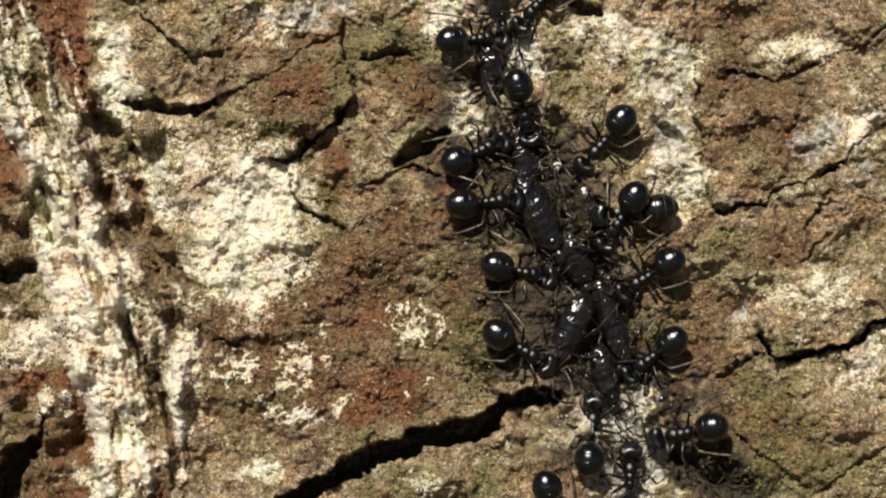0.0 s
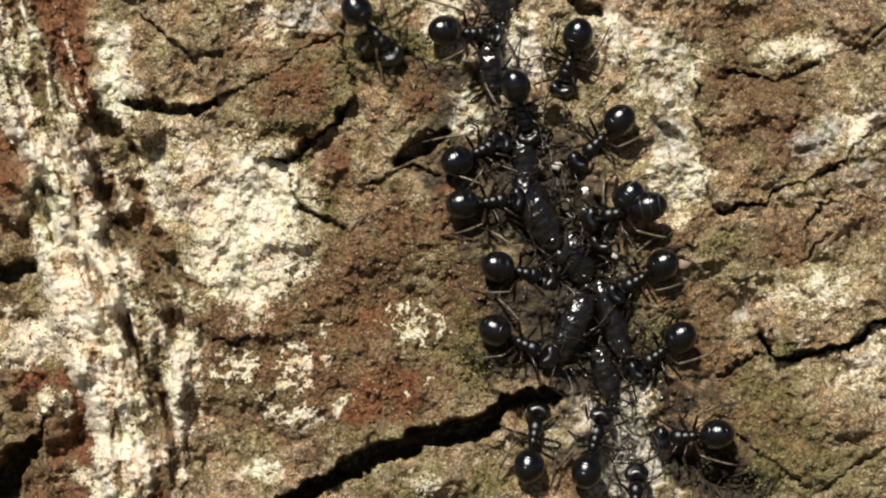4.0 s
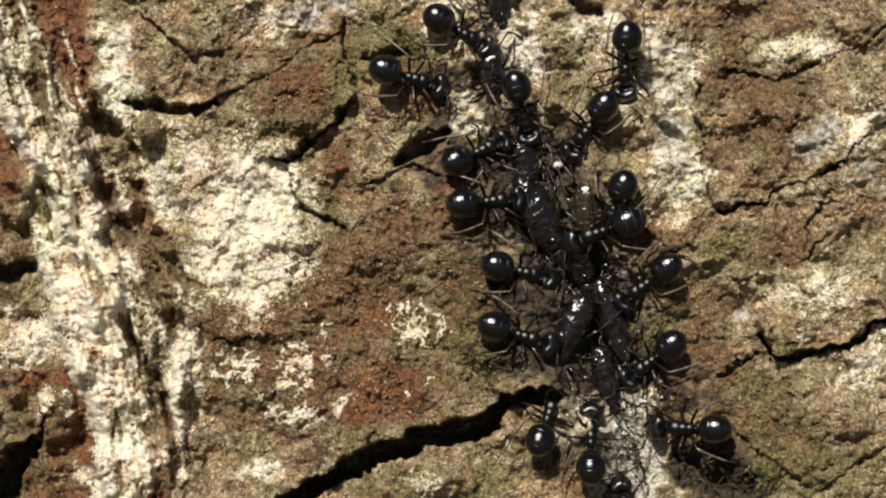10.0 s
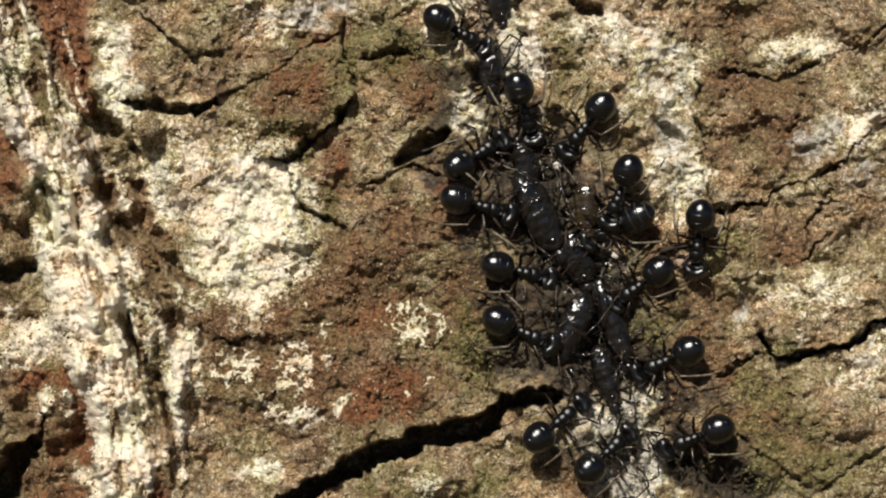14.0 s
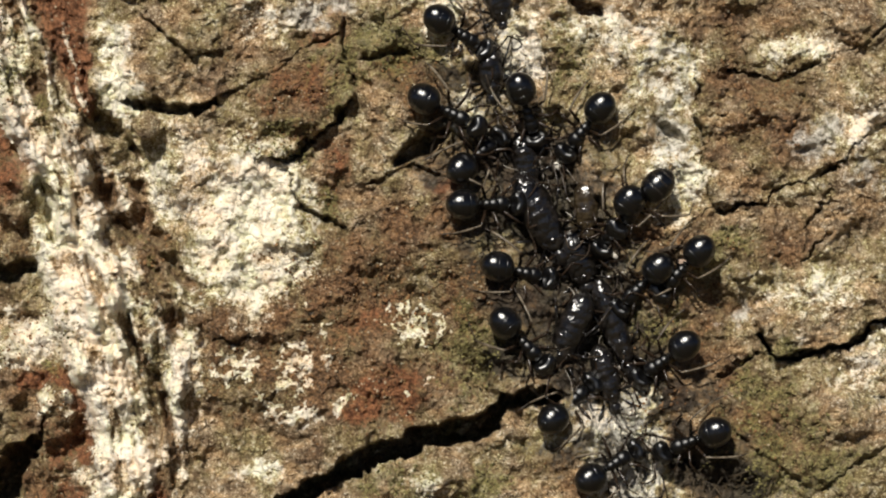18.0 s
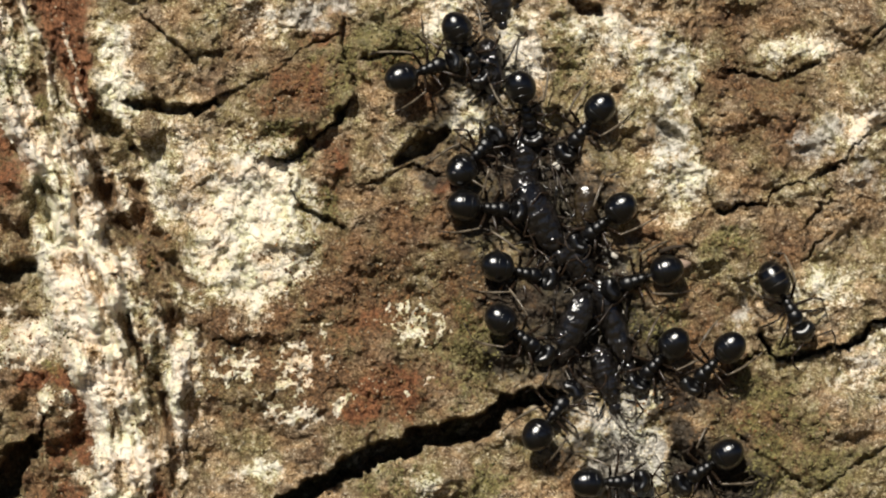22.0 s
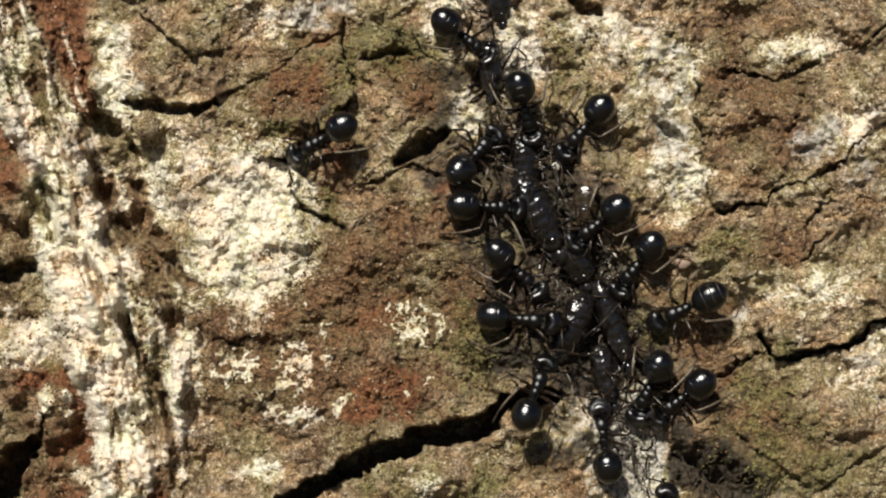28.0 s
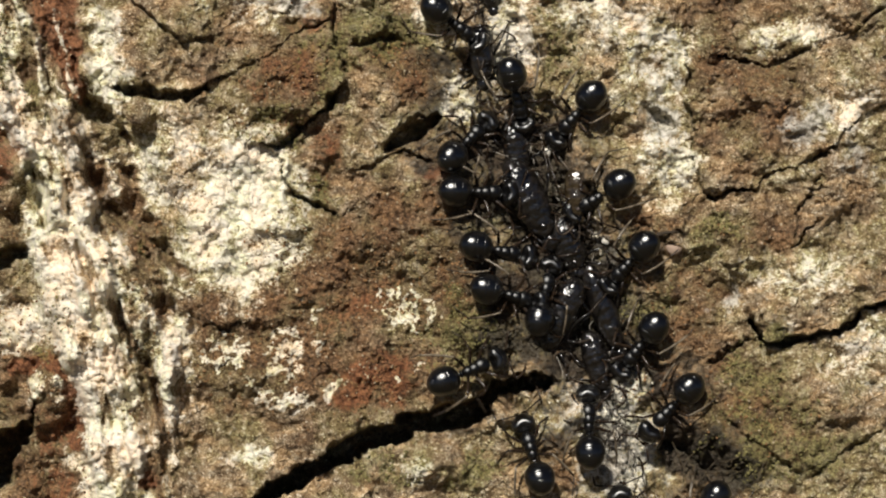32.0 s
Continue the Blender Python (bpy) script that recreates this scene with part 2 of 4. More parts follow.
def crest(points, half, rise):
    """A rounded crest along a line, or a broken slit where the rise is negative."""
    w = window(points, half + 40)
    d, s, side, over = along(points, wu[w], wv[w])
    broken = 1.0 if rise > 0 else smooth(0.55 + 1.1 * field(70, 2, 117)[w])
    height[w] += rise * smooth(1.3 * (1 - d / half)) * np.clip(1 - over / 30, 0, 1) * broken


def bulge(u, v, a, b, turn, rise):
    """A knob or a bulging plate."""
    w = window([(u, v)], max(a, b) + 40)
    c, s = math.cos(radians(turn)), math.sin(radians(turn))
    x, y = (wu[w] - u) * c + (wv[w] - v) * s, (wv[w] - v) * c - (wu[w] - u) * s
    height[w] += rise * smooth(1.5 * (1 - np.hypot(x / a, y / b)))


# strands of the ridge
WISP = [(10, -60), (32, 0), (66, 60), (76, 115), (98, 195), (120, 240)]
OUTER = [(-60, -40), (-20, 80), (22, 190), (52, 260), (78, 300), (104, 350), (132, 420)]
MAIN = [(126, 225), (150, 295), (165, 370), (162, 430), (188, 470), (208, 545)]
TAN = [(200, 530), (218, 590), (244, 655), (276, 720), (294, 770), (300, 930)]
BODY = [(92, 410), (118, 510), (150, 620), (200, 740), (225, 930)]
SLIPS = (([(-6, 96), (25, 200), (50, 262), (78, 305)], 10, 1.15), ([(58, 185), (90, 270), (112, 335)], 13, 0.8), ([(100, 330), (128, 400), (150, 480), (172, 565)], 13, 1.1),
         ([(84, 480), (112, 570), (150, 660)], 16, 1.0), ([(212, 420), (245, 490), (285, 560), (302, 620)], 13, 0.95), ([(170, 560), (205, 650), (240, 740), (272, 860)], 20, 1.15),
         ([(128, 640), (175, 740), (195, 870)], 22, 1.1), ([(150, 240), (196, 310), (228, 370)], 9, 0.8), ([(238, 760), (262, 830), (276, 920)], 14, 1.0))
for line, half, weight in SLIPS:
    crest(line, half * 1.2, 17)
crest(WISP, 15, 30)
crest(OUTER, 34, 36)
crest(MAIN, 24, 50)
crest(TAN, 17, 34)
crest(BODY, 58, 30)
crest([(255, 430), (300, 500), (338, 560), (322, 650), (310, 780)], 24, 24)
# furrows between them
FURROWS = ([(78, 130), (112, 200), (150, 238), (184, 300), (198, 370), (220, 412)], [(214, 400), (248, 450), (276, 512), (304, 570)],
           [(240, 330), (247, 375), (282, 432), (312, 482), (350, 508)], [(214, 560), (234, 600), (264, 650), (290, 702), (305, 765), (308, 860)], [(0, -20), (38, 40), (50, 110), (68, 175)])
for line, half in zip(FURROWS, (18, 26, 21, 12, 13)):
    crest(line, half, -38)
# knobs and bulging plates
bulge(512, 185, 95, 70, -25, 32)
bulge(100, 735, 52, 80, 10, 46)
bulge(24, 345, 50, 70, 0, 40)
bulge(268, 226, 30, 26, 0, 26)
bulge(660, 640, 150, 90, -15, 16)
bulge(700, 190, 70, 60, 0, 14)
bulge(340, 60, 60, 60, 0, 16)
bulge(20, 640, 60, 90, 0, 30)
bulge(1430, 540, 110, 80, -15, 22)
bulge(1340, 240, 90, 110, 0, 14)
bulge(430, 400, 130, 120, 0, 14)
bulge(735, 845, 110, 40, -10, 14)
bulge(1480, 740, 90, 60, -20, 14)
bulge(1190, 90, 50, 70, 0, 12)
bulge(745, 590, 50, 60, 0, 8)
bulge(1500, 30, 70, 50, 0, 14)
bulge(588, 300, 40, 40, 0, 10)
knobs = fbm(gu, gv, 95, 3, 115)
height += smooth((-across - 70) / 40) * 34 * knobs

# the trough down the middle, where the insects sit
trough_line = [(850, -270), (870, 0), (900, 140), (965, 330), (1040, 500), (1085, 690), (1140, 860), (1180, 1160)]
td, ts, tside, _ = along(trough_line, pu, pv)
height -= 46 * smooth(1.15 - td / 92)
height += smooth(1 - td / 60) * 7 * fbm(td * tside, ts * 420, 13, 3, 121)

uneven = 0.55 + 0.95 * smooth(0.5 + fbm(gu, gv, 48, 3, 131))


def crack(points, half, depth, lip, sill, reach, steep):
    """A crack: its line, half width, depth, rise of the bark above and below it, reach of that rise, steepness of its walls."""
    w = window(points, 6 * reach + half)
    d, s, side, over = along(points, wu[w], wv[w])
    taper = 0.3 + 0.7 * np.sqrt(np.clip(np.sin(np.pi * np.clip(s, 0.02, 0.98)), 0, 1))
    wall = np.exp(-d / reach) * np.clip(1 - over / 25, 0, 1)
    height[w] += wall * np.where(side > 0, lip, sill)
    whole = 1.0 if half > 6.5 else 0.2 + 0.8 * smooth(0.62 + 1.5 * field(64, 2, 133)[w])
    rough = uneven[w] if half < 12 else 0.6 + 0.5 * uneven[w]
    height[w] -= depth * whole * smooth(steep * (1 - d / (half * taper * rough)))


crack([(440, 926), (508, 884), (604, 838), (700, 794), (752, 776), (800, 768), (862, 755), (885, 715), (930, 700), (985, 698)], 20, 190, 30, -14, 90, 2.6)
crack([(225, 182), (290, 184), (345, 203), (380, 180)], 12.5, 70, 14, 0, 50, 2.0)
crack([(388, 172), (440, 148), (500, 122), (552, 72), (618, 44)], 2.9, 16, 7, 0, 40, 1.4)
crack([(612, 36), (606, 70), (616, 110), (628, 150), (608, 196)], 4, 14, -12, 8, 45, 1.2)
crack([(616, 180), (592, 212), (552, 250), (508, 284), (482, 282)], 9, 38, -18, 12, 45, 1.5)
crack([(635, 326), (700, 312), (735, 298), (790, 312)], 4, 22, 4, 0, 25, 1.4)
crack([(712, 284), (748, 258), (790, 236)], 23, 80, 14, 0, 40, 1.7)
crack([(1285, 122), (1330, 132), (1372, 141), (1440, 112), (1500, 88), (1560, 52), (1700, -20)], 5, 28, 7, 0, 40, 1.6)
crack([(1345, 592), (1368, 626), (1402, 636), (1470, 616), (1526, 602), (1575, 562), (1700, 520)], 8.5, 70, 24, -8, 60, 2.2)
crack([(1305, 490), (1368, 490), (1428, 458), (1440, 425), (1500, 400)], 3.6, 18, 5, 0, 30, 1.4)
crack([(1220, 392), (1275, 366), (1352, 355), (1422, 318), (1475, 298), (1530, 245), (1600, 200)], 4.2, 22, 6, 0, 30, 1.4)
crack([(1296, 490), (1322, 550), (1350, 605)], 6, 18, 0, 0, 30, 1.2)
crack([(1455, 868), (1510, 825), (1575, 785), (1650, 740)], 4, 20, 6, 0, 30, 1.4)
crack([(1505, 685), (1550, 702), (1600, 718)], 3.2, 16, 3, 0, 20, 1.4)
crack([(1236, -60), (1228, 110), (1240, 230), (1250, 330), (1268, 362)], 5, 12, 13, -7, 60, 1.2)
crack([(512, 312), (530, 352), (556, 386), (606, 402)], 7, 24, 16, -4, 50, 1.3)
crack([(1005, -20), (1030, 22), (1062, 14)], 15, 70, 8, 0, 30, 1.6)
crack([(380, 602), (420, 604), (462, 594)], 3.4, 18, 3, 0, 20, 1.4)
crack([(1266, 664), (1310, 644), (1352, 626)], 4.2, 22, 5, 0, 25, 1.4)
crack([(1418, 160), (1424, 200), (1400, 236)], 3, 14, 0, 0, 20, 1.4)
crack([(-60, 470), (20, 482), (62, 476)], 22, 90, 16, 0, 40, 1.6)
crack([(-40, 900), (10, 860), (36, 815), (58, 790)], 34, 150, 10, 0, 40, 1.6)
crack([(70, 315), (90, 365), (94, 425)], 13, 56, 0, 0, 30, 1.5)
crack([(240, 258), (250, 282)], 13, 40, 0, 0, 30, 1.4)
crack([(64, 690), (78, 760), (70, 800)], 6, 40, 0, 0, 30, 1.4)
crack([(165, 205), (190, 222), (214, 240)], 26, 70, 6, 0, 30, 1.4)
crack([(1172, 222), (1192, 244), (1208, 252)], 20, 36, 4, 0, 30, 1.2)
crack([(876, -40), (884, 30)], 15, 50, 0, 0, 30, 1.4)
crack([(930, -30), (920, 14)], 12, 44, 0, 0, 30, 1.4)
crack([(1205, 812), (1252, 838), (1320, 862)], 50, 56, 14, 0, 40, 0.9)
crack([(1418, 442), (1434, 384), (1474, 352), (1502, 330)], 3, 16, 3, 0, 25, 1.4)
crack([(1276, 380), (1308, 360), (1350, 360)], 7, 38, 6, 0, 30, 1.5)
crack([(1420, 320), (1450, 313), (1482, 298)], 6, 34, 5, 0, 30, 1.5)
crack([(1240, 205), (1290, 208)], 3, 14, 2, 0, 20, 1.4)
crack([(1395, 700), (1412, 712), (1440, 690)], 3, 14, 2, 0, 20, 1.4)
crack([(1470, 322), (1462, 350), (1490, 362), (1540, 352)], 3, 14, 4, 0, 25, 1.4)
crack([(242, 6), (300, 74), (340, 100), (372, 92)], 6, 28, 8, 0, 40, 1.4)
crack([(1150, 420), (1185, 440), (1222, 434)], 6, 30, 6, 0, 30, 1.4)
crack([(640, 100), (690, 92), (730, 98)], 12, 22, 8, 0, 40, 1.2)
crack([(1300, 760), (1350, 810), (1420, 850)], 10, 16, 8, 0, 40, 1.2)
crack([(150, 130), (168, 215)], 12, 24, 0, 0, 30, 1.2)

# fine checks and hair cracks over the plates
checks = np.abs(fbm(wu * 0.8 + wv * 0.3, wv * 1.5 + wu * 0.5, 80, 3, 141, 0.6))
height -= 6 * smooth(1 - checks / 0.03) * smooth(0.6 + fbm(gu, gv, 120, 2, 151)) * (1 - band)


def blotch(spots, ragged=0.35, seed=200):
    """Cover, 0 to 1, of ragged patches: centre, half axes, turn in degrees, weight."""
    out = np.zeros_like(gu)
    for u, v, a, b, turn, weight in spots:
        c, s = math.cos(radians(turn)), math.sin(radians(turn))
        x, y = (pu - u) * c + (pv - v) * s, (pv - v) * c - (pu - u) * s
        out = np.maximum(out, weight * np.clip(1.45 - np.hypot(x / a, y / b), 0, 1))
    return np.clip(out + ragged * field(60, 3, seed) * (out > 0.02), 0, 1)


def stroke(points, half, weight=1.0, ragged=0.4, seed=240):
    """Cover, 0 to 1, of a ragged band along a line; half: its half width at the start and at the end."""
    out = np.zeros_like(gu)
    w = window(points, max(half) * 1.2 + 40)
    d, s, side, over = along(points, wu[w], wv[w])
    wide = half[0] + (half[1] - half[0]) * s
    body = np.clip(1.5 * (1.15 - d / wide), 0, 1)
    out[w] = np.clip(weight * body + ragged * field(26, 3, seed)[w] * (body > 0.02), 0, 1.25)
    return out


pale = blotch([(455, 385, 100, 150, -20, 1.05), (400, 470, 90, 90, 0, 0.8), (320, 320, 90, 90, 20, 0.55), (208, 160, 46, 60, 0, 0.8), 
               (826, 200, 28, 40, 0, 0.8), (925, 85, 44, 80, 10, 0.95)], 0.3, 201)
pale = np.maximum(pale, blotch([(1095, 55, 90, 60, 0, 0.62), (1180, 140, 60, 110, 0, 0.62), (1200, 310, 62, 70, 20, 0.62), (1130, 740, 36, 60, 0, 1.1), (1080, 465, 30, 45, 0, 0.7), (1420, 85, 70, 36, -15, 0.62), (1520, 220, 60, 70, 0, 0.62), (1430, 530, 110, 70, -15, 0.42), (1540, 650, 55, 60, 0, 0.7), (735, 850, 80, 30, 0, 0.42), (980, 748, 70, 40, 0, 0.38), (795, 30, 50, 70, 0, 0.8)], 0.3, 202))
pale = np.maximum(pale, blotch([(135, 575, 46, 70, 15, 1.0), (185, 690, 50, 100, 10, 1.0), (215, 820, 60, 90, 0, 0.95), (75, 705, 24, 30, 0, 1.0), (265, 225, 30, 26, 0, 0.75), (325, 640, 30, 55, 0, 1.15), (300, 560, 32, 50, 0, 0.95), (308, 740, 24, 70, 0, 0.95), (140, 690, 26, 36, 20, 1.0), (45, 600, 55, 50, 0, 1.1), (480, 40, 80, 40, 0, 0.5), (1060, 745, 42, 40, 0, 0.95), (1150, 840, 36, 60, 0, 0.75), (470, 830, 40, 26, 0, 0.6)], 0.3, 202))
pale = np.maximum(pale, np.clip(smooth(1.5 - np.abs(across + 12 + 26 * smooth((gv - 560) / 200)) / 92) * (0.40 + 0.15 * smooth((gv - 300) / 300) + 0.6 * fibres + 0.35 * (strand - 0.5) + 0.5 * fbm(gu, gv, 26, 3, 224)), 0, 1.25))
brown = blotch([(640, 520, 190, 130, 0, 0.85), (520, 640, 190, 130, 0, 0.8), (690, 700, 110, 60, -20, 0.9), (510, 180, 95, 65, -20, 0.85), (420, 80, 110, 70, -20, 0.32), (720, 150, 60, 60, 0, 0.75), (1340, 200, 100, 130, 0, 0.6), (1330, 60, 90, 50, 0, 0.5), (580, 280, 40, 30, 0, 0.7), (1230, 570, 80, 85, 0, 0.65), (1370, 430, 90, 50, -20, 0.5), (1300, 730, 95, 80, 20, 0.5), (1400, 790, 60, 40, 0, 0.6)], 0.35, 203)
brown = np.maximum(brown, blotch([(1010, 850, 60, 40, 0, 0.4), (720, 395, 90, 50, 0, 0.8), (820, 530, 80, 60, 0, 0.95), (580, 350, 40, 36, 0, 0.65), (100, 750, 50, 60, 10, 0.6), (1180, 720, 50, 40, 0, 0.8), (1160, 430, 60, 40, 0, 0.7)], 0.35, 203))
brown = np.maximum(brown, smooth((-across - 70) / 40) * (0.45 + 0.6 * knobs))
red = blotch([(685, 700, 80, 44, -20, 1.0), (660, 560, 110, 50, 0, 0.35), (520, 165, 70, 40, -20, 0.5), (560, 60, 50, 26, -20, 0.5), (720, 140, 40, 40, 0, 0.5), (590, 285, 34, 26, 0, 0.55), (20, 300, 40, 60, 0, 0.7), (110, 790, 40, 40, 0, 0.7), (118, 870, 36, 30, 0, 0.95), (270, 874, 20, 16, 0, 0.8),
              (610, 580, 60, 40, 0, 0.55), (790, 330, 40, 20, 0, 0.7)], 0.3, 204)
TONGUE = [(98, -90), (112, 30), (138, 120), (152, 200)]
red = np.maximum(red, stroke(TONGUE, (78, 12), 1.15, 0.2, 241))
red = np.maximum(red, stroke([(46, 676), (98, 662), (130, 690), (150, 740), (152, 805)], (18, 18), 1.0, 0.3, 242))
red = np.maximum(red, stroke([(0, 235), (40, 260), (60, 300)], (30, 20), 0.8, 0.3, 243))
pale = pale * (1 - 0.9 * np.clip(red * 1.3, 0, 1))
# bleached strands of the ridge
for line, half, weight in ((WISP, (13, 10), 1.25), (OUTER, (40, 30), 1.1), ([(6, 30), (30, 140), (62, 220)], (22, 24), 0.85), ([(150, 398), (164, 440), (180, 475)], (22, 24), 1.25), ([(70, 290), (92, 340), (108, 390)], (22, 26), 1.0), (MAIN, (18, 24), 1.2), (BODY, (48, 60), 0.62), ([(112, 50), (134, 128), (150, 200)], (4, 5), 0.9),
                           ([(196, 60), (205, 120), (215, 185)], (36, 30), 0.75), ([(320, 620), (312, 690), (311, 790)], (26, 7), 1.15), *((line, (half, half), weight) for line, half, weight in SLIPS)):
    pale = np.maximum(pale, stroke(line, half, weight, 0.55, 244))
# lacy cream lichens: a broken net of thin lobes
net = 1 - np.abs(fbm(wu, wv, 34, 3, 221, 0.55)) * 3.4
lace = blotch([(535, 660, 36, 34, 0, 1.1), (580, 640, 30, 22, -30, 1.0), (614, 700, 22, 11, -30, 1.2), (412, 648, 34, 36, 0, 1.1), (515, 742, 46, 26, 10, 1.15), (470, 706, 26, 16, 0, 0.8), (745, 575, 36, 42, 0, 1.1), (745, 662, 28, 8, 42, 1.2), (722, 550, 8, 36, 8, 0.9), (560, 560, 30, 12, 20, 0.6), (728, 686, 18, 8, 60, 0.7)], 0.2, 222)
pale = np.maximum(pale, 1.15 * smooth((lace - 0.12) / 0.3) * smooth((0.55 * net + 0.6 * lace - 0.42) / 0.3))
# brown streaks run along the furrows and the tan strand
for line, half, share in zip((*FURROWS, TAN), (17, 29, 24, 12, 12, 12), (0.7, 0.85, 0.85, 0.8, 0.7, 0.4)):
    lane = np.clip(stroke(line, (half, half), 0.85, 0.5, 245), 0, 1)
    pale, brown = pale * (1 - share * lane), np.maximum(brown, 0.75 * share * lane)
moss = blotch([(45, 190, 22, 80, -20, 0.5), (110, 600, 26, 60, -10, 0.45), (262, 450, 14, 40, -30, 0.5), (712, 80, 80, 54, 0, 0.75), (500, 255, 60, 36, -30, 0.7), (585, 375, 40, 30, 0, 0.6), (835, 620, 60, 90, 0, 0.65), (1000, 120, 40, 60, 0, 0.6), (1380, 775, 110, 70, 30, 0.5), (1330, 820, 60, 40, 0, 0.6), (1290, 445, 40, 32, 0, 0.85), (1345, 685, 60, 40, 0, 0.6), (1450, 830, 90, 50, 0, 0.6), (20, 120, 40, 70, 0, 0.6), (1380, 618, 30, 14, 20, 0.8)], 0.35, 205)
moss = np.maximum(moss, blotch([(600, 140, 40, 70, 0, 0.5), (1160, 560, 60, 40, 0, 0.5), (860, 850, 60, 30, 0, 0.5), (720, 850, 80, 40, 0, 0.55)], 0.35, 205))
grey = blotch([(1190, 150, 60, 110, 0, 0.55), (1200, 240, 45, 50, 0, 0.8), (1440, 250, 30, 40, 0, 0.8), (560, 20, 60, 26, 0, 0.9), (1530, 300, 60, 60, 0, 0.5), (1105, 810, 56, 130, 10, 1.0), (1118, 716, 30, 44, 10, 1.0),
               (1050, 760, 50, 40, 0, 0.8), (1310, 550, 20, 50, 20, 0.7)], 0.3, 206)
# sooty mould in the trough, widened by shadow painted under and between the ants
dark_mottle = 0.5 * fbm(gu, gv, 46, 3, 208)
soot_shade = np.maximum(soot_shade, blotch([(905, 600, 44, 70, 0, 0.6), (1196, 702, 56, 34, 0, 0.85), (1250, 690, 50, 30, 0, 0.5), (985, 792, 46, 30, 0, 0.75), (1040, 660, 60, 40, 0, 0.8), (1000, 640, 60, 40, 0, 0.7), (1235, 785, 50, 40, 0, 0.8), (872, 250, 36, 70, 0, 0.75), (868, 370, 40, 60, 0, 0.7), (990, 250, 24, 40, 0, 0.55)], 0.3, 223))
reach_of_dark = smooth((gv - 170) / 120) * smooth((700 - gv) / 60)
soot_shade = np.maximum(soot_shade, (1.1 + dark_mottle) * smooth(1.35 - td / 90) * reach_of_dark)
soot_shade = np.maximum(soot_shade, (0.78 + dark_mottle) * smooth(1.3 - np.abs(td * tside + 2) / 115) * reach_of_dark)
soot_shade = np.maximum(soot_shade, (0.42 + dark_mottle) * smooth(1.2 - td / 80))
# more dark patches: shade painted beside the ants and in the hollows
soot_shade = np.maximum(soot_shade, blotch([(1258, 838, 105, 60, 14, 1.15), (1290, 790, 60, 30, 30, 0.6), (700, 75, 50, 22, 0, 0.4), (890, 20, 30, 50, 0, 0.8), (855, 120, 26, 60, 0, 0.8), (1130, 640, 60, 60, 0, 0.8), (960, 520, 60, 40, 0, 0.9), (790, 235, 30, 40, 0, 0.6), (778, 290, 40, 44, 0, 0.6), (800, 140, 40, 40, 0, 0.65), (786, 205, 30, 44, 0, 0.75), (800, 260, 36, 30, 0, 0.7), (905, 250, 50, 40, 0, 0.7), (1035, 680, 50, 40, 0, 0.7), (850, 300, 66, 56, 0, 0.85), (855, 400, 66, 56, 0, 0.85), (900, 520, 60, 70, 0, 0.85), (925, 630, 66, 56, 0, 0.85), (985, 560, 60, 120, 10, 0.8), (1120, 600, 60, 60, 0, 0.7), (1060, 260, 40, 40, 0, 0.6), (1020, 690, 60, 34, 0, 0.75), (1165, 455, 40, 36, 0, 0.5), (1215, 650, 50, 30, 0, 0.45), (980, 720, 40, 30, 0, 0.4)], 0.3, 207))

rows_n, cols_n = gu.shape


def combed(a, reach):
    """Drawn out along the grain of the ridge."""
    steps = range(-reach, reach + 1, 3)
    return sum(np.roll(a, (round(s * 0.95 / STEP), round(s * 0.31 / STEP)), (0, 1)) for s in steps) / len(steps)


grain_line = fbm(across, run / 5, 20, 4, 246, 0.65)
flecks = fbm(wu, wv, 17, 3, 247, 0.65)
height += band * 10 * grain_line
pale = np.where(red > 0.35, pale, pale + band * (0.16 + 0.42 * grain_line + 0.15 * flecks + 0.45 * fbm(wu, wv, 48, 3, 249)))
spots = band * smooth((fbm(wu, wv, 44, 2, 253) - 0.30) / 0.12)
pale, height = pale - 0.75 * spots, height - 9 * spots
brown = np.maximum(brown, band * smooth((-0.9 * grain_line - 0.5 * fbm(gu, gv, 60, 3, 248) - 0.3) / 0.3) * 0.8)
height = height * (1 - 0.65 * band) + 0.65 * band * combed(height, 18)
height += band * (5 * fbm(wu, wv, 26, 3, 226, 0.6) - 7 * smooth((np.abs(fbm(gu, gv, 30, 3, 227)) - 0.30) / 0.12))
pale = pale * (1 - 0.55 * band) + 0.55 * band * combed(pale, 15) - band * 0.20 * smooth((fbm(wu, wv, 22, 3, 228) - 0.12) / 0.25)
pale = np.clip(pale, 0, 1.25)
brown = brown * (1 - 0.6 * band) + 0.6 * band * combed(brown, 24)

# silky pale streaks at the foot of the trough
reach = smooth((gv - 690) / 60)
silk = np.clip(smooth(1.4 - np.abs(td * tside - 6 + 10 * fbm(gu, gv, 60, 2, 251)) / 46) * reach + 0.6 * smooth(1.2 - td / 70) * smooth((260 - gv) / 80), 0, 1)
sleek = fbm(td * tside, ts * 1450 / 8, 12, 4, 252, 0.65)
height = height * (1 - 0.8 * silk) + 0.8 * silk * (blurred(height, 12) + 7 * sleek)
pale = np.maximum(pale, silk * reach * (0.62 + 1.0 * sleek))
grey = np.maximum(grey, silk * (0.55 + 0.8 * sleek))
soot_shade = soot_shade * (1 - silk * smooth(0.65 + 1.6 * sleek))
soot_shade = np.maximum(soot_shade, silk * smooth((-sleek - 0.12) / 0.2) * 0.9)

footing = np.maximum(height, blurred(blurred(height, 26), 26) - 10)
floor_height = blurred(blurred(footing, 9), 9)


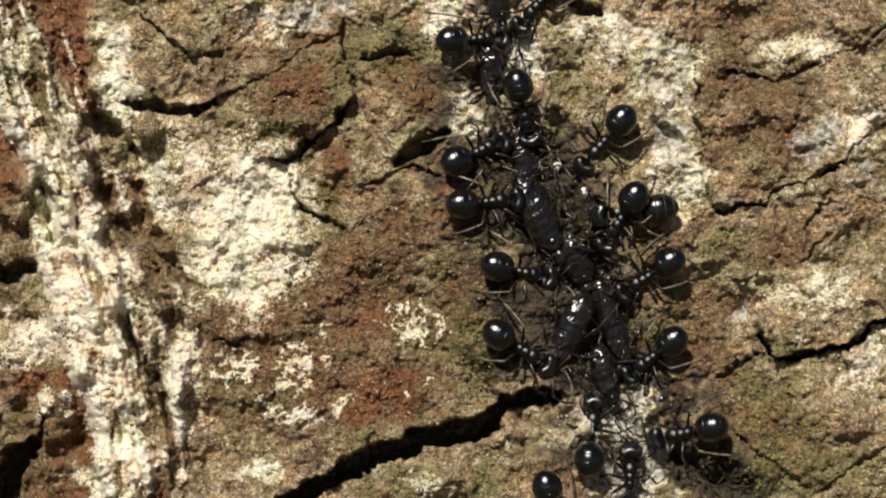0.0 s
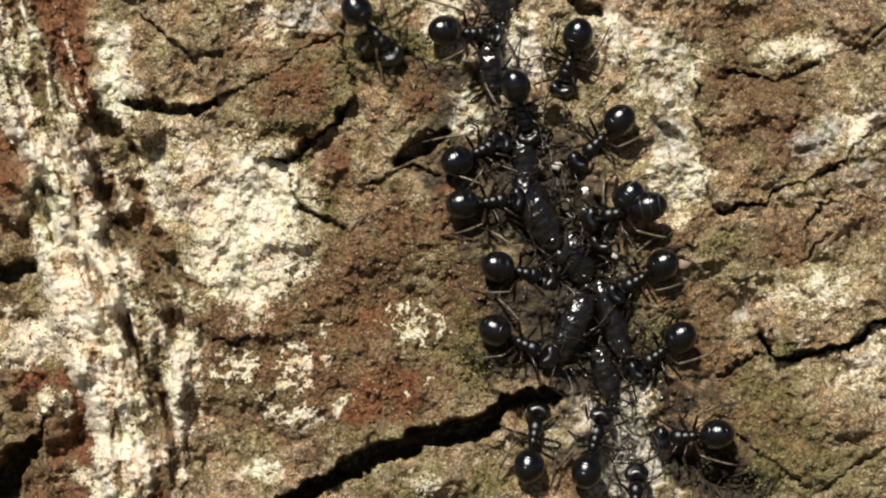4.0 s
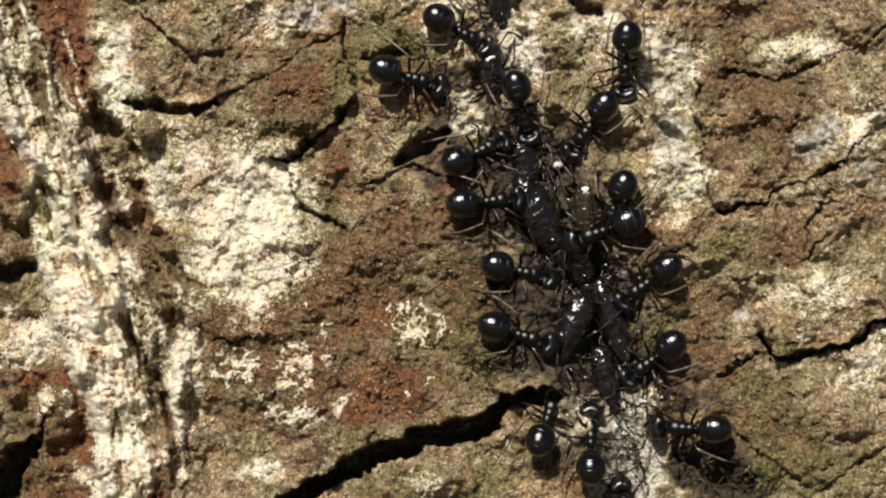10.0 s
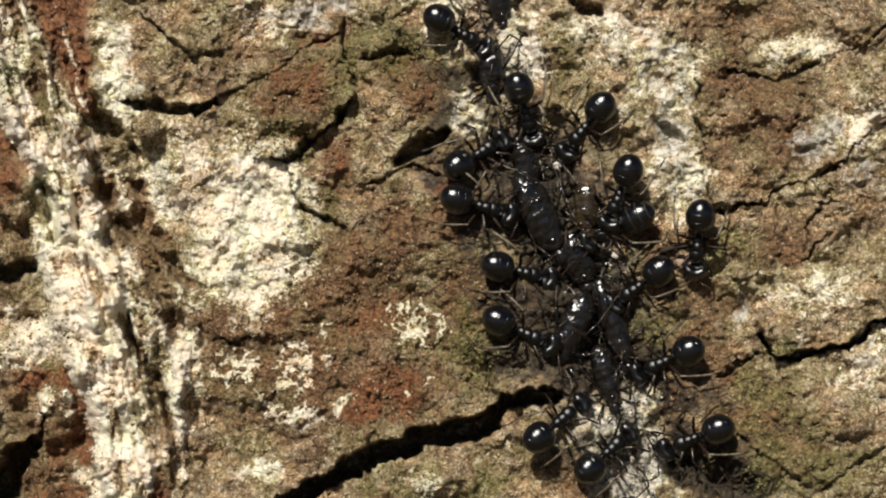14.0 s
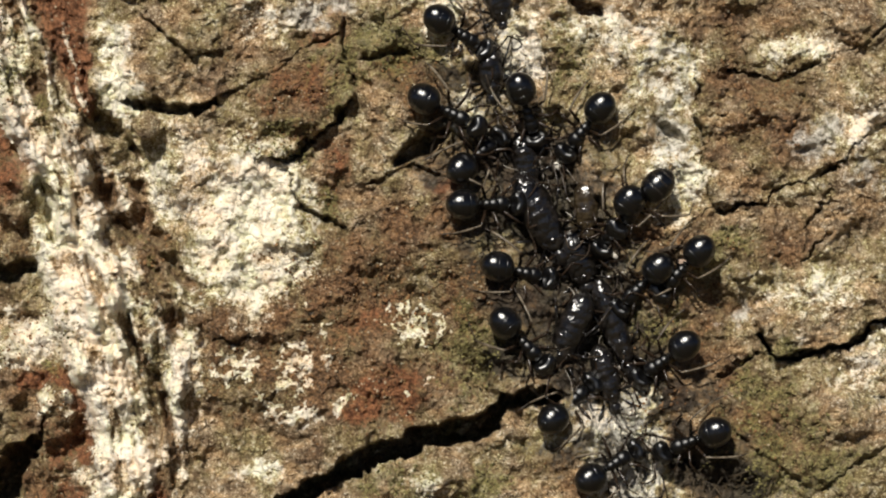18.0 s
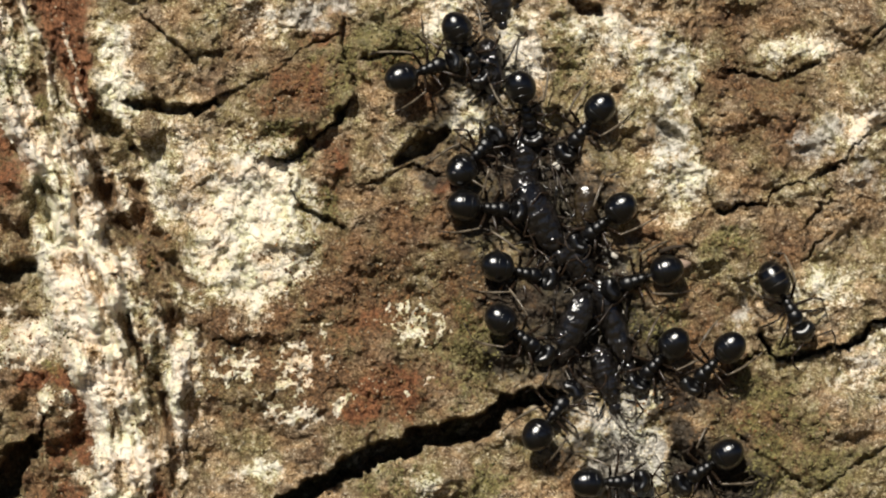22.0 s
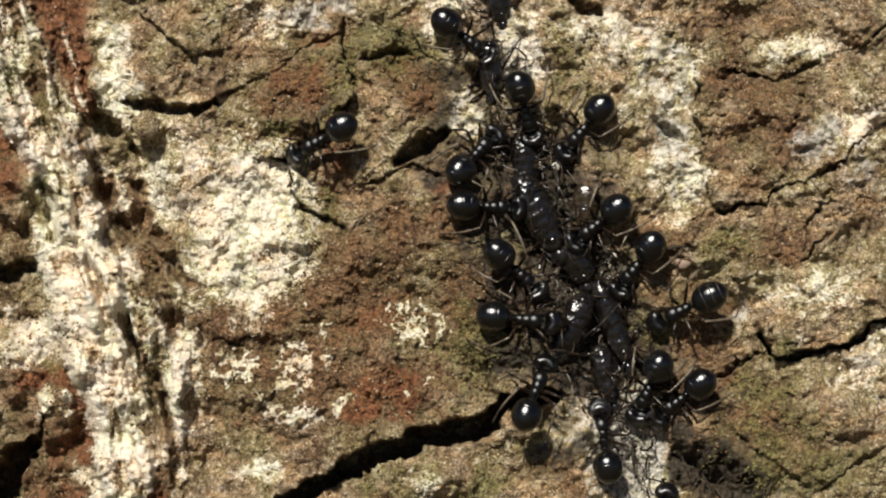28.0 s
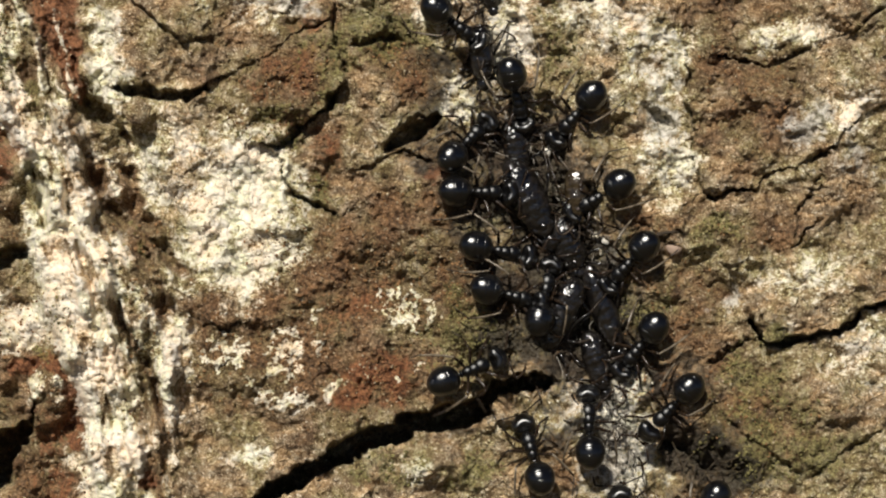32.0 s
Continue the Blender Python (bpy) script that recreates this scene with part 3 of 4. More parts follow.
def bark_at(u, v):
    i = min(max(int((v - V0) / STEP), 0), rows_n - 1)
    j = min(max(int((u - U0) / STEP), 0), cols_n - 1)
    return float(floor_height[i, j])


def spot(u, v, h):
    """The place that stands h out from the bark's plane at (u, v) of the plan."""
    k = (DIST - h * S) / DIST
    return Vector(((u - 784) * S * k, -h * S, (441 - v) * S * k))


def build_bark():
    k = (DIST - height * S) / DIST
    co = np.stack([(gu - 784) * S * k, -height * S, (441 - gv) * S * k], -1).reshape(-1, 3)
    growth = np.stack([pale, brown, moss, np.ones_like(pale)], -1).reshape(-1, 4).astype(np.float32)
    tone = np.stack([red, grey, soot_shade, np.ones_like(pale)], -1).reshape(-1, 4).astype(np.float32)
    ids = np.arange(rows_n * cols_n).reshape(rows_n, cols_n)
    quads = np.stack([ids[1:, :-1], ids[1:, 1:], ids[:-1, 1:], ids[:-1, :-1]], -1).reshape(-1, 4)
    # plates: the nearest of these hearts, torn along the ragged coordinates
    hearts = [(150, 420), (20, 640), (30, 240), (330, 90), (430, 420), (520, 190), (700, 180), (660, 590), (700, 880), (960, 420), (1110, 120), (1370, 200), (1400, 480), (1250, 700), (1480, 740)]
    cu, cv = wu[:-1, :-1].reshape(-1), wv[:-1, :-1].reshape(-1)
    which = np.argmin([np.hypot(cu - a, (cv - b) * 1.1) for a, b in hearts], 0)
    bark = tagged(new("tree_bark"), "rough cracked tree bark with pale lichen, brown algae and moss", "tree bark", kind="structure")
    for i in range(len(hearts)):
        q = quads[which == i]
        if not len(q):
            continue
        used, local = np.unique(q, return_inverse=True)
        me = bpy.data.meshes.new("bark_plate")
        me.vertices.add(len(used))
        me.vertices.foreach_set("co", co[used].astype(np.float32).ravel())
        me.loops.add(q.size)
        me.loops.foreach_set("vertex_index", local.astype(np.int32).ravel())
        me.polygons.add(len(q))
        me.polygons.foreach_set("loop_start", np.arange(0, q.size, 4, dtype=np.int32))
        me.update(calc_edges=True)
        me.polygons.foreach_set("use_smooth", np.ones(len(q), dtype=bool))
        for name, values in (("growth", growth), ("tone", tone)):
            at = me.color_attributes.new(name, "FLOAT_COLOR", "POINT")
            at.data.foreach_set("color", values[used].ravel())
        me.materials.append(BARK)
        ob = new("bark_plate", me)
        ob.parent = bark
    # the wood behind, so that the bark has a back
    bm = bmesh.new()
    ring = []
    for j in range(13):
        u = U0 + (U1 - U0) * j / 12
        ring.append([bm.verts.new(spot(u, v, h - 44 * ((u - 784) / 1000) ** 2)) for v, h in ((V0, -330), (V1, -330), (V1, -640), (V0, -640))])
    for a, b in zip(ring, ring[1:]):
        for k4 in range(4):
            bm.faces.new((a[k4], b[k4], b[(k4 + 1) % 4], a[(k4 + 1) % 4]))
    bm.faces.new(ring[0]), bm.faces.new(ring[-1][::-1])
    bmesh.ops.recalc_face_normals(bm, faces=bm.faces)
    me = bpy.data.meshes.new("inner_bark")
    bm.to_mesh(me)
    me.materials.append(BARK)
    new("inner_bark", me).parent = bark
    return bark


build_bark()


def build_trunk():
    """The rest of the tree: a plain upright trunk behind the patch, on forest soil."""
    bm = bmesh.new()
    rad, foot, top, seg, rings = 0.22, -1.3, 1.5, 72, 60
    grid = []
    for i in range(rings + 1):
        z = foot + (top - foot) * i / rings
        flare = 1 + 0.35 * math.exp(-(z - foot) / 0.18) - 0.03 * max(0.0, z - 0.15)
        ring = []
        for k in range(seg):
            a = 2 * math.pi * k / seg
            x, y = math.sin(a), -math.cos(a)
            near = math.exp(-((z / 0.12) ** 2)) * max(0.0, math.cos(a))
            r = rad * flare - near * 0.002 + (1 - near) * 0.011 * noise.noise(Vector((x * 9, y * 9, z * 3)))
            ring.append(bm.verts.new((x * r, y * r + rad + 0.012, z)))
        grid.append(ring)
    for a, b in zip(grid, grid[1:]):
        for k in range(seg):
            bm.faces.new((a[k], a[(k + 1) % seg], b[(k + 1) % seg], b[k]))
    bm.faces.new(grid[-1]), bm.faces.new(grid[0][::-1])
    for f in bm.faces:
        f.smooth = True
    me = bpy.data.meshes.new("tree_trunk")
    bm.to_mesh(me)
    bm.free()
    me.materials.append(BARK)
    tagged(new("tree_trunk", me), "upright rough brown tree trunk", "tree trunk", kind="structure")
    n = Nodes("soil")
    a, b = n.noise(3000, 6, 0.65), n.noise(60000, 4, 0.6)
    n.bump(a, 400, 0.8)
    soil = n.done(n.mix(n.step(a, 0.3, 0.7), (0.035, 0.026, 0.016), n.mix(n.step(b, 0.4, 0.6), (0.13, 0.09, 0.05), (0.07, 0.075, 0.03))), 0.9, 0.2)
    bm = bmesh.new()
    bmesh.ops.create_grid(bm, x_segments=40, y_segments=40, size=300, matrix=Matrix.Translation((0, 0, -1.3)))
    me = bpy.data.meshes.new("ground")
    bm.to_mesh(me)
    bm.free()
    me.materials.append(soil)
    tagged(new("ground", me), "brown forest soil with leaf litter", "ground", kind="structure")


build_trunk()


# ---- shapes, in plan units ----
def part(name, bm, material, parent, label="", at=(0, 0, 0)):
    """Links a bmesh, given in plan units, as one mesh under a thing or a part; at: its pivot in the thing's space."""
    me = bpy.data.meshes.new(name)
    base = Vector(at)
    for v in bm.verts:
        v.co = (v.co - base) * S
    for f in bm.faces:
        f.smooth = True
    bm.to_mesh(me)
    bm.free()
    me.materials.append(material)
    ob = new(name, me)
    if parent:
        ob.parent = parent
        ob.location = base * S
    if label:
        ob["label"] = label
    return ob


def sub(name, bm, material, parent, pivot, label=""):
    """A piece of a part whose pivot is given; the piece keeps the thing's space."""
    ob = part(name, bm, material, parent, label, pivot)
    ob.location = (0, 0, 0)
    return ob


def ball(bm, centre, radii, turn=(0, 0, 0), seg=16, rings=10):
    m = pose(*centre, *turn) @ Matrix.Diagonal((*radii, 1))
    return bmesh.ops.create_uvsphere(bm, u_segments=seg, v_segments=rings, radius=1, matrix=m)["verts"]


def tube(bm, points, radii, seg=7):
    points = [Vector(p) for p in points]
    last = None
    for i, p in enumerate(points):
        way = (points[min(i + 1, len(points) - 1)] - points[max(i - 1, 0)]).normalized()
        a = way.orthogonal().normalized() if last is None else (axis - way * axis.dot(way)).normalized()
        axis = a
        b = way.cross(a)
        ring = [bm.verts.new(p + (a * math.cos(k * 2 * math.pi / seg) + b * math.sin(k * 2 * math.pi / seg)) * radii[i]) for k in range(seg)]
        if last:
            for k in range(seg):
                bm.faces.new((last[k], last[(k + 1) % seg], ring[(k + 1) % seg], ring[k]))
        else:
            bm.faces.new(ring[::-1])
        last = ring
    bm.faces.new(last)


def bend(a, b, sag, n=5):
    """Points from a to b that bow by sag."""
    a, b, sag = Vector(a), Vector(b), Vector(sag)
    return [a.lerp(b, i / n) + sag * (4 * (i / n) * (1 - i / n)) for i in range(n + 1)]


def lathe(bm, profile, centre, flat=1.0, seg=22):
    """Rings along x: (x, radius); flat squashes the height."""
    last = None
    for x, r in profile:
        ring = [bm.verts.new((centre[0] + x, centre[1] + r * math.cos(k * 2 * math.pi / seg), centre[2] + r * flat * math.sin(k * 2 * math.pi / seg))) for k in range(seg)]
        if last:
            for k in range(seg):
                bm.faces.new((last[k], ring[k], ring[(k + 1) % seg], last[(k + 1) % seg]))
        last = ring
    bmesh.ops.holes_fill(bm, edges=bm.edges, sides=0)
    bmesh.ops.recalc_face_normals(bm, faces=bm.faces)


# ---- ants ----
GASTER, HEAD = Vector((-56, 0, 27)), Vector((50, 0, 15))
REACH = (HEAD - GASTER).length


def build_ant(seed, full=1.0, bands=False):
    """A worker ant that faces +x and stands on z = 0."""
    rng = random.Random(seed)
    ant = new("ant")
    # gaster: four overlapping plates
    half, wide = 30.5 * full, 27.0

    def radius(t):
        return wide * (max(0.0, 1 - abs(2 * t - 1) ** 2.15)) ** 0.52 * (1 - 0.13 * (t - 0.5))

    cuts = [0.0, 0.36, 0.60, 0.82, 1.0]
    gaster = None
    for i in range(4):
        bm = bmesh.new()
        t0, t1 = cuts[i], cuts[i + 1]
        prof = []
        n = 9
        for k in range(n + 1):
            t = t0 + (t1 - t0) * k / n
            prof.append((half - 2 * half * t, max(0.6, radius(t) * (1.0 - 0.007 * i) + (0.25 * k / n if i < 3 else 0))))
        if i < 3:
            x, r = prof[-1]
            prof += [(x - 0.6, r - 0.4), (x + 0.5, r - 2.2)]
        lathe(bm, prof, GASTER, 0.92)
        if gaster is None:
            gaster = part("gaster", bm, BLACK, ant, "glossy black rounded gaster", GASTER)
        else:
            sub("tergite", bm, BLACK, gaster, GASTER)
            if bands:
                bm = bmesh.new()
                x = half - 2 * half * t0
                lathe(bm, [(x + 1.6, radius(t0) - 1.0), (x + 0.6, radius(t0) + 0.5), (x - 0.9, radius(t0) + 0.4), (x - 1.8, radius(t0) - 1.2)], GASTER, 0.92)
                sub("membrane", bm, MEMBRANE, gaster, GASTER, "pale stretched membrane between plates")
    bm = bmesh.new()
    ball(bm, (-20.5, 0, 15), (3.4, 7.5, 10), (0, -8, 0), 12, 8)
    tube(bm, [(-28, 0, 16), (-20, 0, 12), (-12, 0, 13)], [3, 3.6, 4])
    part("petiole", bm, BLACK, ant, "", (-20, 0, 14))
    bm = bmesh.new()
    ball(bm, (18, 0, 17), (16, 14.5, 13), (0, 6, 0))
    ball(bm, (4, 0, 18), (14, 11.5, 12), (0, -4, 0))
    thorax = part("thorax", bm, TRUNK, ant, "", (10, 0, 17))
    bm = bmesh.new()
    ball(bm, (-8, 0, 16), (12, 10, 11.5), (0, -14, 0))
    sub("propodeum", bm, TRUNK, thorax, (10, 0, 17))
    # head: broad behind, narrow in front, notched at the back
    bm = bmesh.new()
    down, back = math.cos(radians(37)), math.sin(radians(37))
    for v in ball(bm, (0, 0, 0), (1, 1, 1), (0, 0, 0), 32, 22):
        x, y, z = v.co
        flat = math.hypot(x, y)
        if flat > 1e-5:
            c, s = x / flat, y / flat
        else:
            c, s = 1.0, 0.0
        r, z = flat ** 0.72, math.copysign(abs(z) ** 0.78, z)
        f = r * (20.5 * c + (11.5 * math.exp(-(s / 0.55) ** 2) * r * r * -c if c < 0 else 0.0))
        y = r * 21.5 * s * (1 - 0.17 * c)
        z *= 12.5
        v.co = HEAD + Vector((f * down + z * back, y, z * down - f * back))
    # the raised, notched hind rim of the head
    rim = []
    for k in range(13):
        y = -15 + 2.5 * k
        f, z = -13 + 9.5 * (1 - (y / 15) ** 2), 6.6 - 3.0 * (y / 15) ** 2
        rim.append(HEAD + Vector((f * down + z * back, y, z * down - f * back)))
    tube(bm, rim, [3.0, 5.0, 6.4, 7.2, 7.7, 7.9, 8.0, 7.9, 7.7, 7.2, 6.4, 5.0, 3.0], 18)
    head = part("head", bm, SKULL, ant, "", HEAD)
    tilt = rng.uniform(-6, 6)
    for s in (1, -1):
        bm = bmesh.new()
        ball(bm, (53, s * 17.4, 20), (5, 3.2, 4.2), (s * 20, 0, 0), 10, 7)
        sub("eye", bm, EYE, head, HEAD)
        bm = bmesh.new()
        tube(bm, bend((62, s * 9, 4), (72, s * 1.5, 0), (4, s * 5, 0), 4), [4.4, 4.2, 3.4, 2.2, 0.8], 6)
        sub("mandible", bm, LIMB, head, HEAD, "brown toothed mandible")
        # elbowed antenna
        elbow = Vector((76 + rng.uniform(-8, 6), s * (40 + rng.uniform(-8, 6)), 25 + rng.uniform(-4, 6)))
        bm = bmesh.new()
        tube(bm, bend((66, s * 7, 19), elbow, (0, 0, 3)), [1.5, 1.4, 1.5, 1.6, 1.8, 1.9], 6)
        scape = part("antenna", bm, LIMB, ant, "thin brown elbowed antenna", (66, s * 7, 19))
        bm = bmesh.new()
        tip = elbow + Vector((34 + rng.uniform(-10, 6), -s * rng.uniform(2, 22), -20))
        pts = bend(elbow, tip, (3, s * 4, 4), 9)
        tube(bm, pts, [1.5, 1.9] * 4 + [2.1, 1.0], 6)
        sub("flagellum", bm, LIMB, scape, (66, s * 7, 19))
    # six legs
    legs = []
    plan = [((13, 9), (34, 26, 27), (54, 40, 6), (66, 46, 0.8)), ((1, 10), (3, 36, 29), (0, 56, 6), (4, 70, 0.8)), ((-9, 9), (-26, 36, 40), (-66, 50, 8), (-90, 54, 0.8))]
    for s in (1, -1):
        for hip, knee, ankle, tip in plan:
            def shake(p, a):
                return Vector((p[0] + rng.uniform(-a, a), s * (p[1] + rng.uniform(-a, a)), p[2]))
            root = Vector((hip[0], s * hip[1] * 0.8, 11))
            k, a, e = shake(knee, 7), shake(ankle, 11), shake(tip, 12)
            bm = bmesh.new()
            tube(bm, [root, root.lerp(k, 0.12), root.lerp(k, 0.4) + Vector((0, 0, 2)), root.lerp(k, 0.8), k], [3.0, 2.4, 3.2, 2.6, 1.8])
            leg = part("leg", bm, LIMB, ant, "", root)
            bm = bmesh.new()
            tube(bm, bend(k, a, (0, s * 1.5, 1.5), 4), [1.8, 2.0, 2.3, 2.2, 1.5], 6)
            sub("tibia", bm, LIMB if hip[0] > -5 else GLINT_SHIN, leg, root)
            bm = bmesh.new()
            tube(bm, bend(a, e, (0, 0, -0.8), 4), [1.3, 1.2, 1.3, 1.1, 0.8], 5)
            sub("tarsus", bm, STRAW, leg, root)
            legs.append(leg)
    return tagged(ant, "glossy black worker ant on rough tree bark", "ant", "ants on the bark")


def stance(g, h, lift=0.0, size=1.0):
    """The pose of an ant with its gaster over plan point g and its head over h."""
    d = math.dist(g, h)
    rise = math.sqrt(max(0.0, (REACH * size) ** 2 - d * d))
    rise = max(7.0, min(rise, REACH * 0.36))
    base = max(bark_at(*h) + 13, bark_at(*g) + 25 - rise) + lift
    pg, ph = spot(*g, base + rise), spot(*h, base)
    ahead = (ph - pg).normalized()
    local = (HEAD - GASTER).normalized()
    out = Vector((0, -1, 0))
    side = out.cross(ahead).normalized()
    up = ahead.cross(side)
    turn = Matrix((ahead, side, up)).transposed()
    lean = Matrix((local, Vector((0, 1, 0)), local.cross(Vector((0, 1, 0))))).transposed()
    rot = turn @ lean.inverted()
    return Matrix.Translation(pg - rot @ (GASTER * S * size)) @ rot.to_4x4()


def crawl(steps, lift=0.0, size=1.0):
    """Rows for walk() from (seconds, gaster u, v, head u, v) as the picture shows them; turns are cut into small ones."""
    keys = []
    for t, a, b, c, d in steps:
        du, dv = drift(t)
        keys.append((t, np.array((a - du, b - dv, c - du, d - dv), dtype=float)))
    if keys[-1][0] < 32:
        keys.append((32.0, keys[-1][1]))
    rows = []
    for (t0, p), (t1, q) in zip(keys, keys[1:]):
        a0, a1 = math.atan2(p[3] - p[1], p[2] - p[0]), math.atan2(q[3] - q[1], q[2] - q[0])
        swing = (a1 - a0 + math.pi) % (2 * math.pi) - math.pi
        n = max(1, math.ceil(abs(swing) / radians(50)), math.ceil((t1 - t0) / 3.0))
        l0, l1 = math.hypot(p[2] - p[0], p[3] - p[1]), math.hypot(q[2] - q[0], q[3] - q[1])
        for i in range(n):
            f = i / n
            g = p[:2] * (1 - f) + q[:2] * f
            ang, ln = a0 + swing * f, l0 * (1 - f) + l1 * f
            rows.append((t0 + (t1 - t0) * f, stance(g, (g[0] + ln * math.cos(ang), g[1] + ln * math.sin(ang)), lift, size)))
    last = keys[-1][1]
    rows.append((keys[-1][0], stance(last[:2], last[2:], lift, size)))
    return rows


# ---- aphids ----
def build_aphid(seed, length, width, skin, label):
    """A large bark aphid that faces +x, with its belly on z = 0."""
    rng = random.Random(seed)
    aphid = new("aphid")
    bm = bmesh.new()
    prof, n = [], 54
    for k in range(n + 1):
        t = k / n
        r = width / 2 * max(0.02, 1 - abs(2 * t - 0.86) ** 2.4 / (1.14 ** 2.4 if t > 0.43 else 0.86 ** 2.4)) ** 0.5
        groove = 1 - 0.022 * abs(math.cos(math.pi * t * 9 + 0.5 * math.sin(seed + 7 * t))) ** 3
        prof.append((-length / 2 + length * t * 0.86, r * groove))
    lathe(bm, prof, (0, 0, width * 0.36), 0.78, 26)
    for v in bm.verts:
        v.co += v.normal * (2.2 * noise.noise(v.co * 0.07 + Vector((seed, 0, 0))) + 1.1 * noise.noise(v.co * 0.22 + Vector((0, seed, 0))))
        v.co.z += 0.012 * v.co.x * v.co.x / length * 4
    abdomen = part("abdomen", bm, skin, aphid, "", (0, 0, width * 0.36))
    for row in (-1, 0, 1):
        for k in range(6):
            bm = bmesh.new()
            x = -length * 0.34 + k * length * 0.115
            y = row * width * 0.24
            ball(bm, (x, y, width * (0.66 - 0.10 * abs(row)) - abs(k - 2.5) * 0.6), (length * 0.035, width * 0.075, 2.6), (0, 0, 0), 8, 6)
            sub("tubercle", bm, skin, abdomen, (0, 0, width * 0.36))
    bm = bmesh.new()
    ball(bm, (length * 0.40, 0, width * 0.30), (length * 0.11, width * 0.27, width * 0.22))
    head = part("head", bm, skin, aphid, "", (length * 0.4, 0, width * 0.3))
    for s in (1, -1):
        bm = bmesh.new()
        ball(bm, (length * 0.43, s * width * 0.24, width * 0.36), (3, 2.4, 3), (0, 0, 0), 8, 6)
        sub("eye", bm, EYE, head, (length * 0.4, 0, width * 0.3))
        bm = bmesh.new()
        tube(bm, [(-length * 0.30, s * width * 0.28, width * 0.55), (-length * 0.33, s * width * 0.33, width * 0.66)], [4, 2.5], 8)
        part("cornicle", bm, skin, aphid, "", (-length * 0.3, s * width * 0.28, width * 0.5))
        bm = bmesh.new()
        a = (length * 0.48, s * width * 0.12, width * 0.34)
        pts = bend(a, (length * 0.30 + rng.uniform(-20, 20), s * width * rng.uniform(0.7, 1.0), width * 0.5), (26, s * 10, 8), 9)
        tube(bm, pts, [1.9, 1.7, 1.7, 1.6, 1.5, 1.5, 1.4, 1.3, 1.1, 0.8], 5)
        part("antenna", bm, STRAW, aphid, "thin straw-brown antenna", a)
        for x0, x1, x2, y1, y2 in ((0.30, 0.42, 0.62, 0.75, 1.1), (0.18, 0.12, 0.0, 0.85, 1.3), (0.05, -0.22, -0.62, 0.8, 1.25)):
            hip = Vector((length * x0, s * width * 0.34, width * 0.25))
            knee = Vector((length * x1 + rng.uniform(-6, 6), s * width * y1, width * 0.62 + rng.uniform(-4, 6)))
            toe = Vector((length * x2 + rng.uniform(-14, 14), s * width * y2 + rng.uniform(-8, 8), 1))
            bm = bmesh.new()
            tube(bm, bend(hip, knee, (0, 0, 3), 3), [2.4, 2.9, 2.6, 1.9], 6)
            leg = part("leg", bm, skin, aphid, "", hip)
            bm = bmesh.new()
            tube(bm, bend(knee, toe, (0, 0, 3), 6), [1.7, 1.8, 1.7, 1.6, 1.5, 1.3, 0.9], 5)
            sub("tibia", bm, STRAW, leg, hip)
    return tagged(aphid, label, "aphid", "aphids in the trough")


def lay(thing, u, v, heading, lift=0.0, pitch=0.0):
    """Lays a thing that faces +x on the bark; heading in degrees, clockwise from the plan's right."""
    at = spot(u, v, bark_at(u, v) + lift)
    m = Matrix.Translation(at) @ Euler((radians(90), 0, 0)).to_matrix().to_4x4() @ pose(0, 0, 0, 0, pitch, -heading)
    thing.matrix_basis = m
    return m


def build_fibres():
    """Loose grey bast fibres and shed scraps that lie along the trough."""
    rng = random.Random(5)
    bm = bmesh.new()
    line = trough_line
    for i in range(120):
        f = rng.uniform(0.30, 0.9) * (len(line) - 1)
        a, b = line[int(f)], line[int(f) + 1]
        u, v = a[0] + (b[0] - a[0]) * (f % 1) + rng.gauss(0, 30), a[1] + (b[1] - a[1]) * (f % 1)
        ang = math.atan2(b[1] - a[1], b[0] - a[0]) + rng.gauss(0, 0.55)
        ln = rng.uniform(16, 62)
        pts = []
        side = rng.uniform(-7, 7)
        for k in range(5):
            x = (k / 4 - 0.5) * ln
            w = side * (1 - (k / 2 - 1) ** 2)
            pu_, pv_ = u + math.cos(ang) * x - math.sin(ang) * w, v + math.sin(ang) * x + math.cos(ang) * w
            pts.append(spot(pu_, pv_, bark_at(pu_, pv_) + 2 + rng.uniform(0, 5)) / S)
        r = rng.uniform(0.5, 1.2)
        tube(bm, pts, [r * 0.5, r, r, r, r * 0.4], 4)
    ob = part("bast_fibres", bm, FIBRE, None)
    return tagged(ob, "loose grey bast fibres lying along the trough", "plant fibres", kind="stuff")


build_fibres()


def build_threads():
    """Dark moss threads that hang over the hollow beside the trough."""
    rng = random.Random(9)
    bm = bmesh.new()
    for i in range(26):
        u, v, ang, ln = rng.gauss(1268, 42), rng.gauss(835, 30), rng.uniform(0, math.pi), rng.uniform(18, 60)
        a = spot(u, v, bark_at(u, v) + rng.uniform(2, 8)) / S
        b = spot(u + math.cos(ang) * ln, v + math.sin(ang) * ln, bark_at(u + math.cos(ang) * ln, v + math.sin(ang) * ln) + rng.uniform(2, 12)) / S
        r = rng.uniform(0.7, 1.5)
        tube(bm, bend(a, b, (rng.uniform(-8, 8), rng.uniform(-6, 0), rng.uniform(-8, 8)), 4), [r * 0.6, r, r, r, r * 0.4], 4)
    return tagged(part("moss_threads", bm, THREAD, None), "dark brown moss threads over a hollow", "moss", kind="stuff")


build_threads()


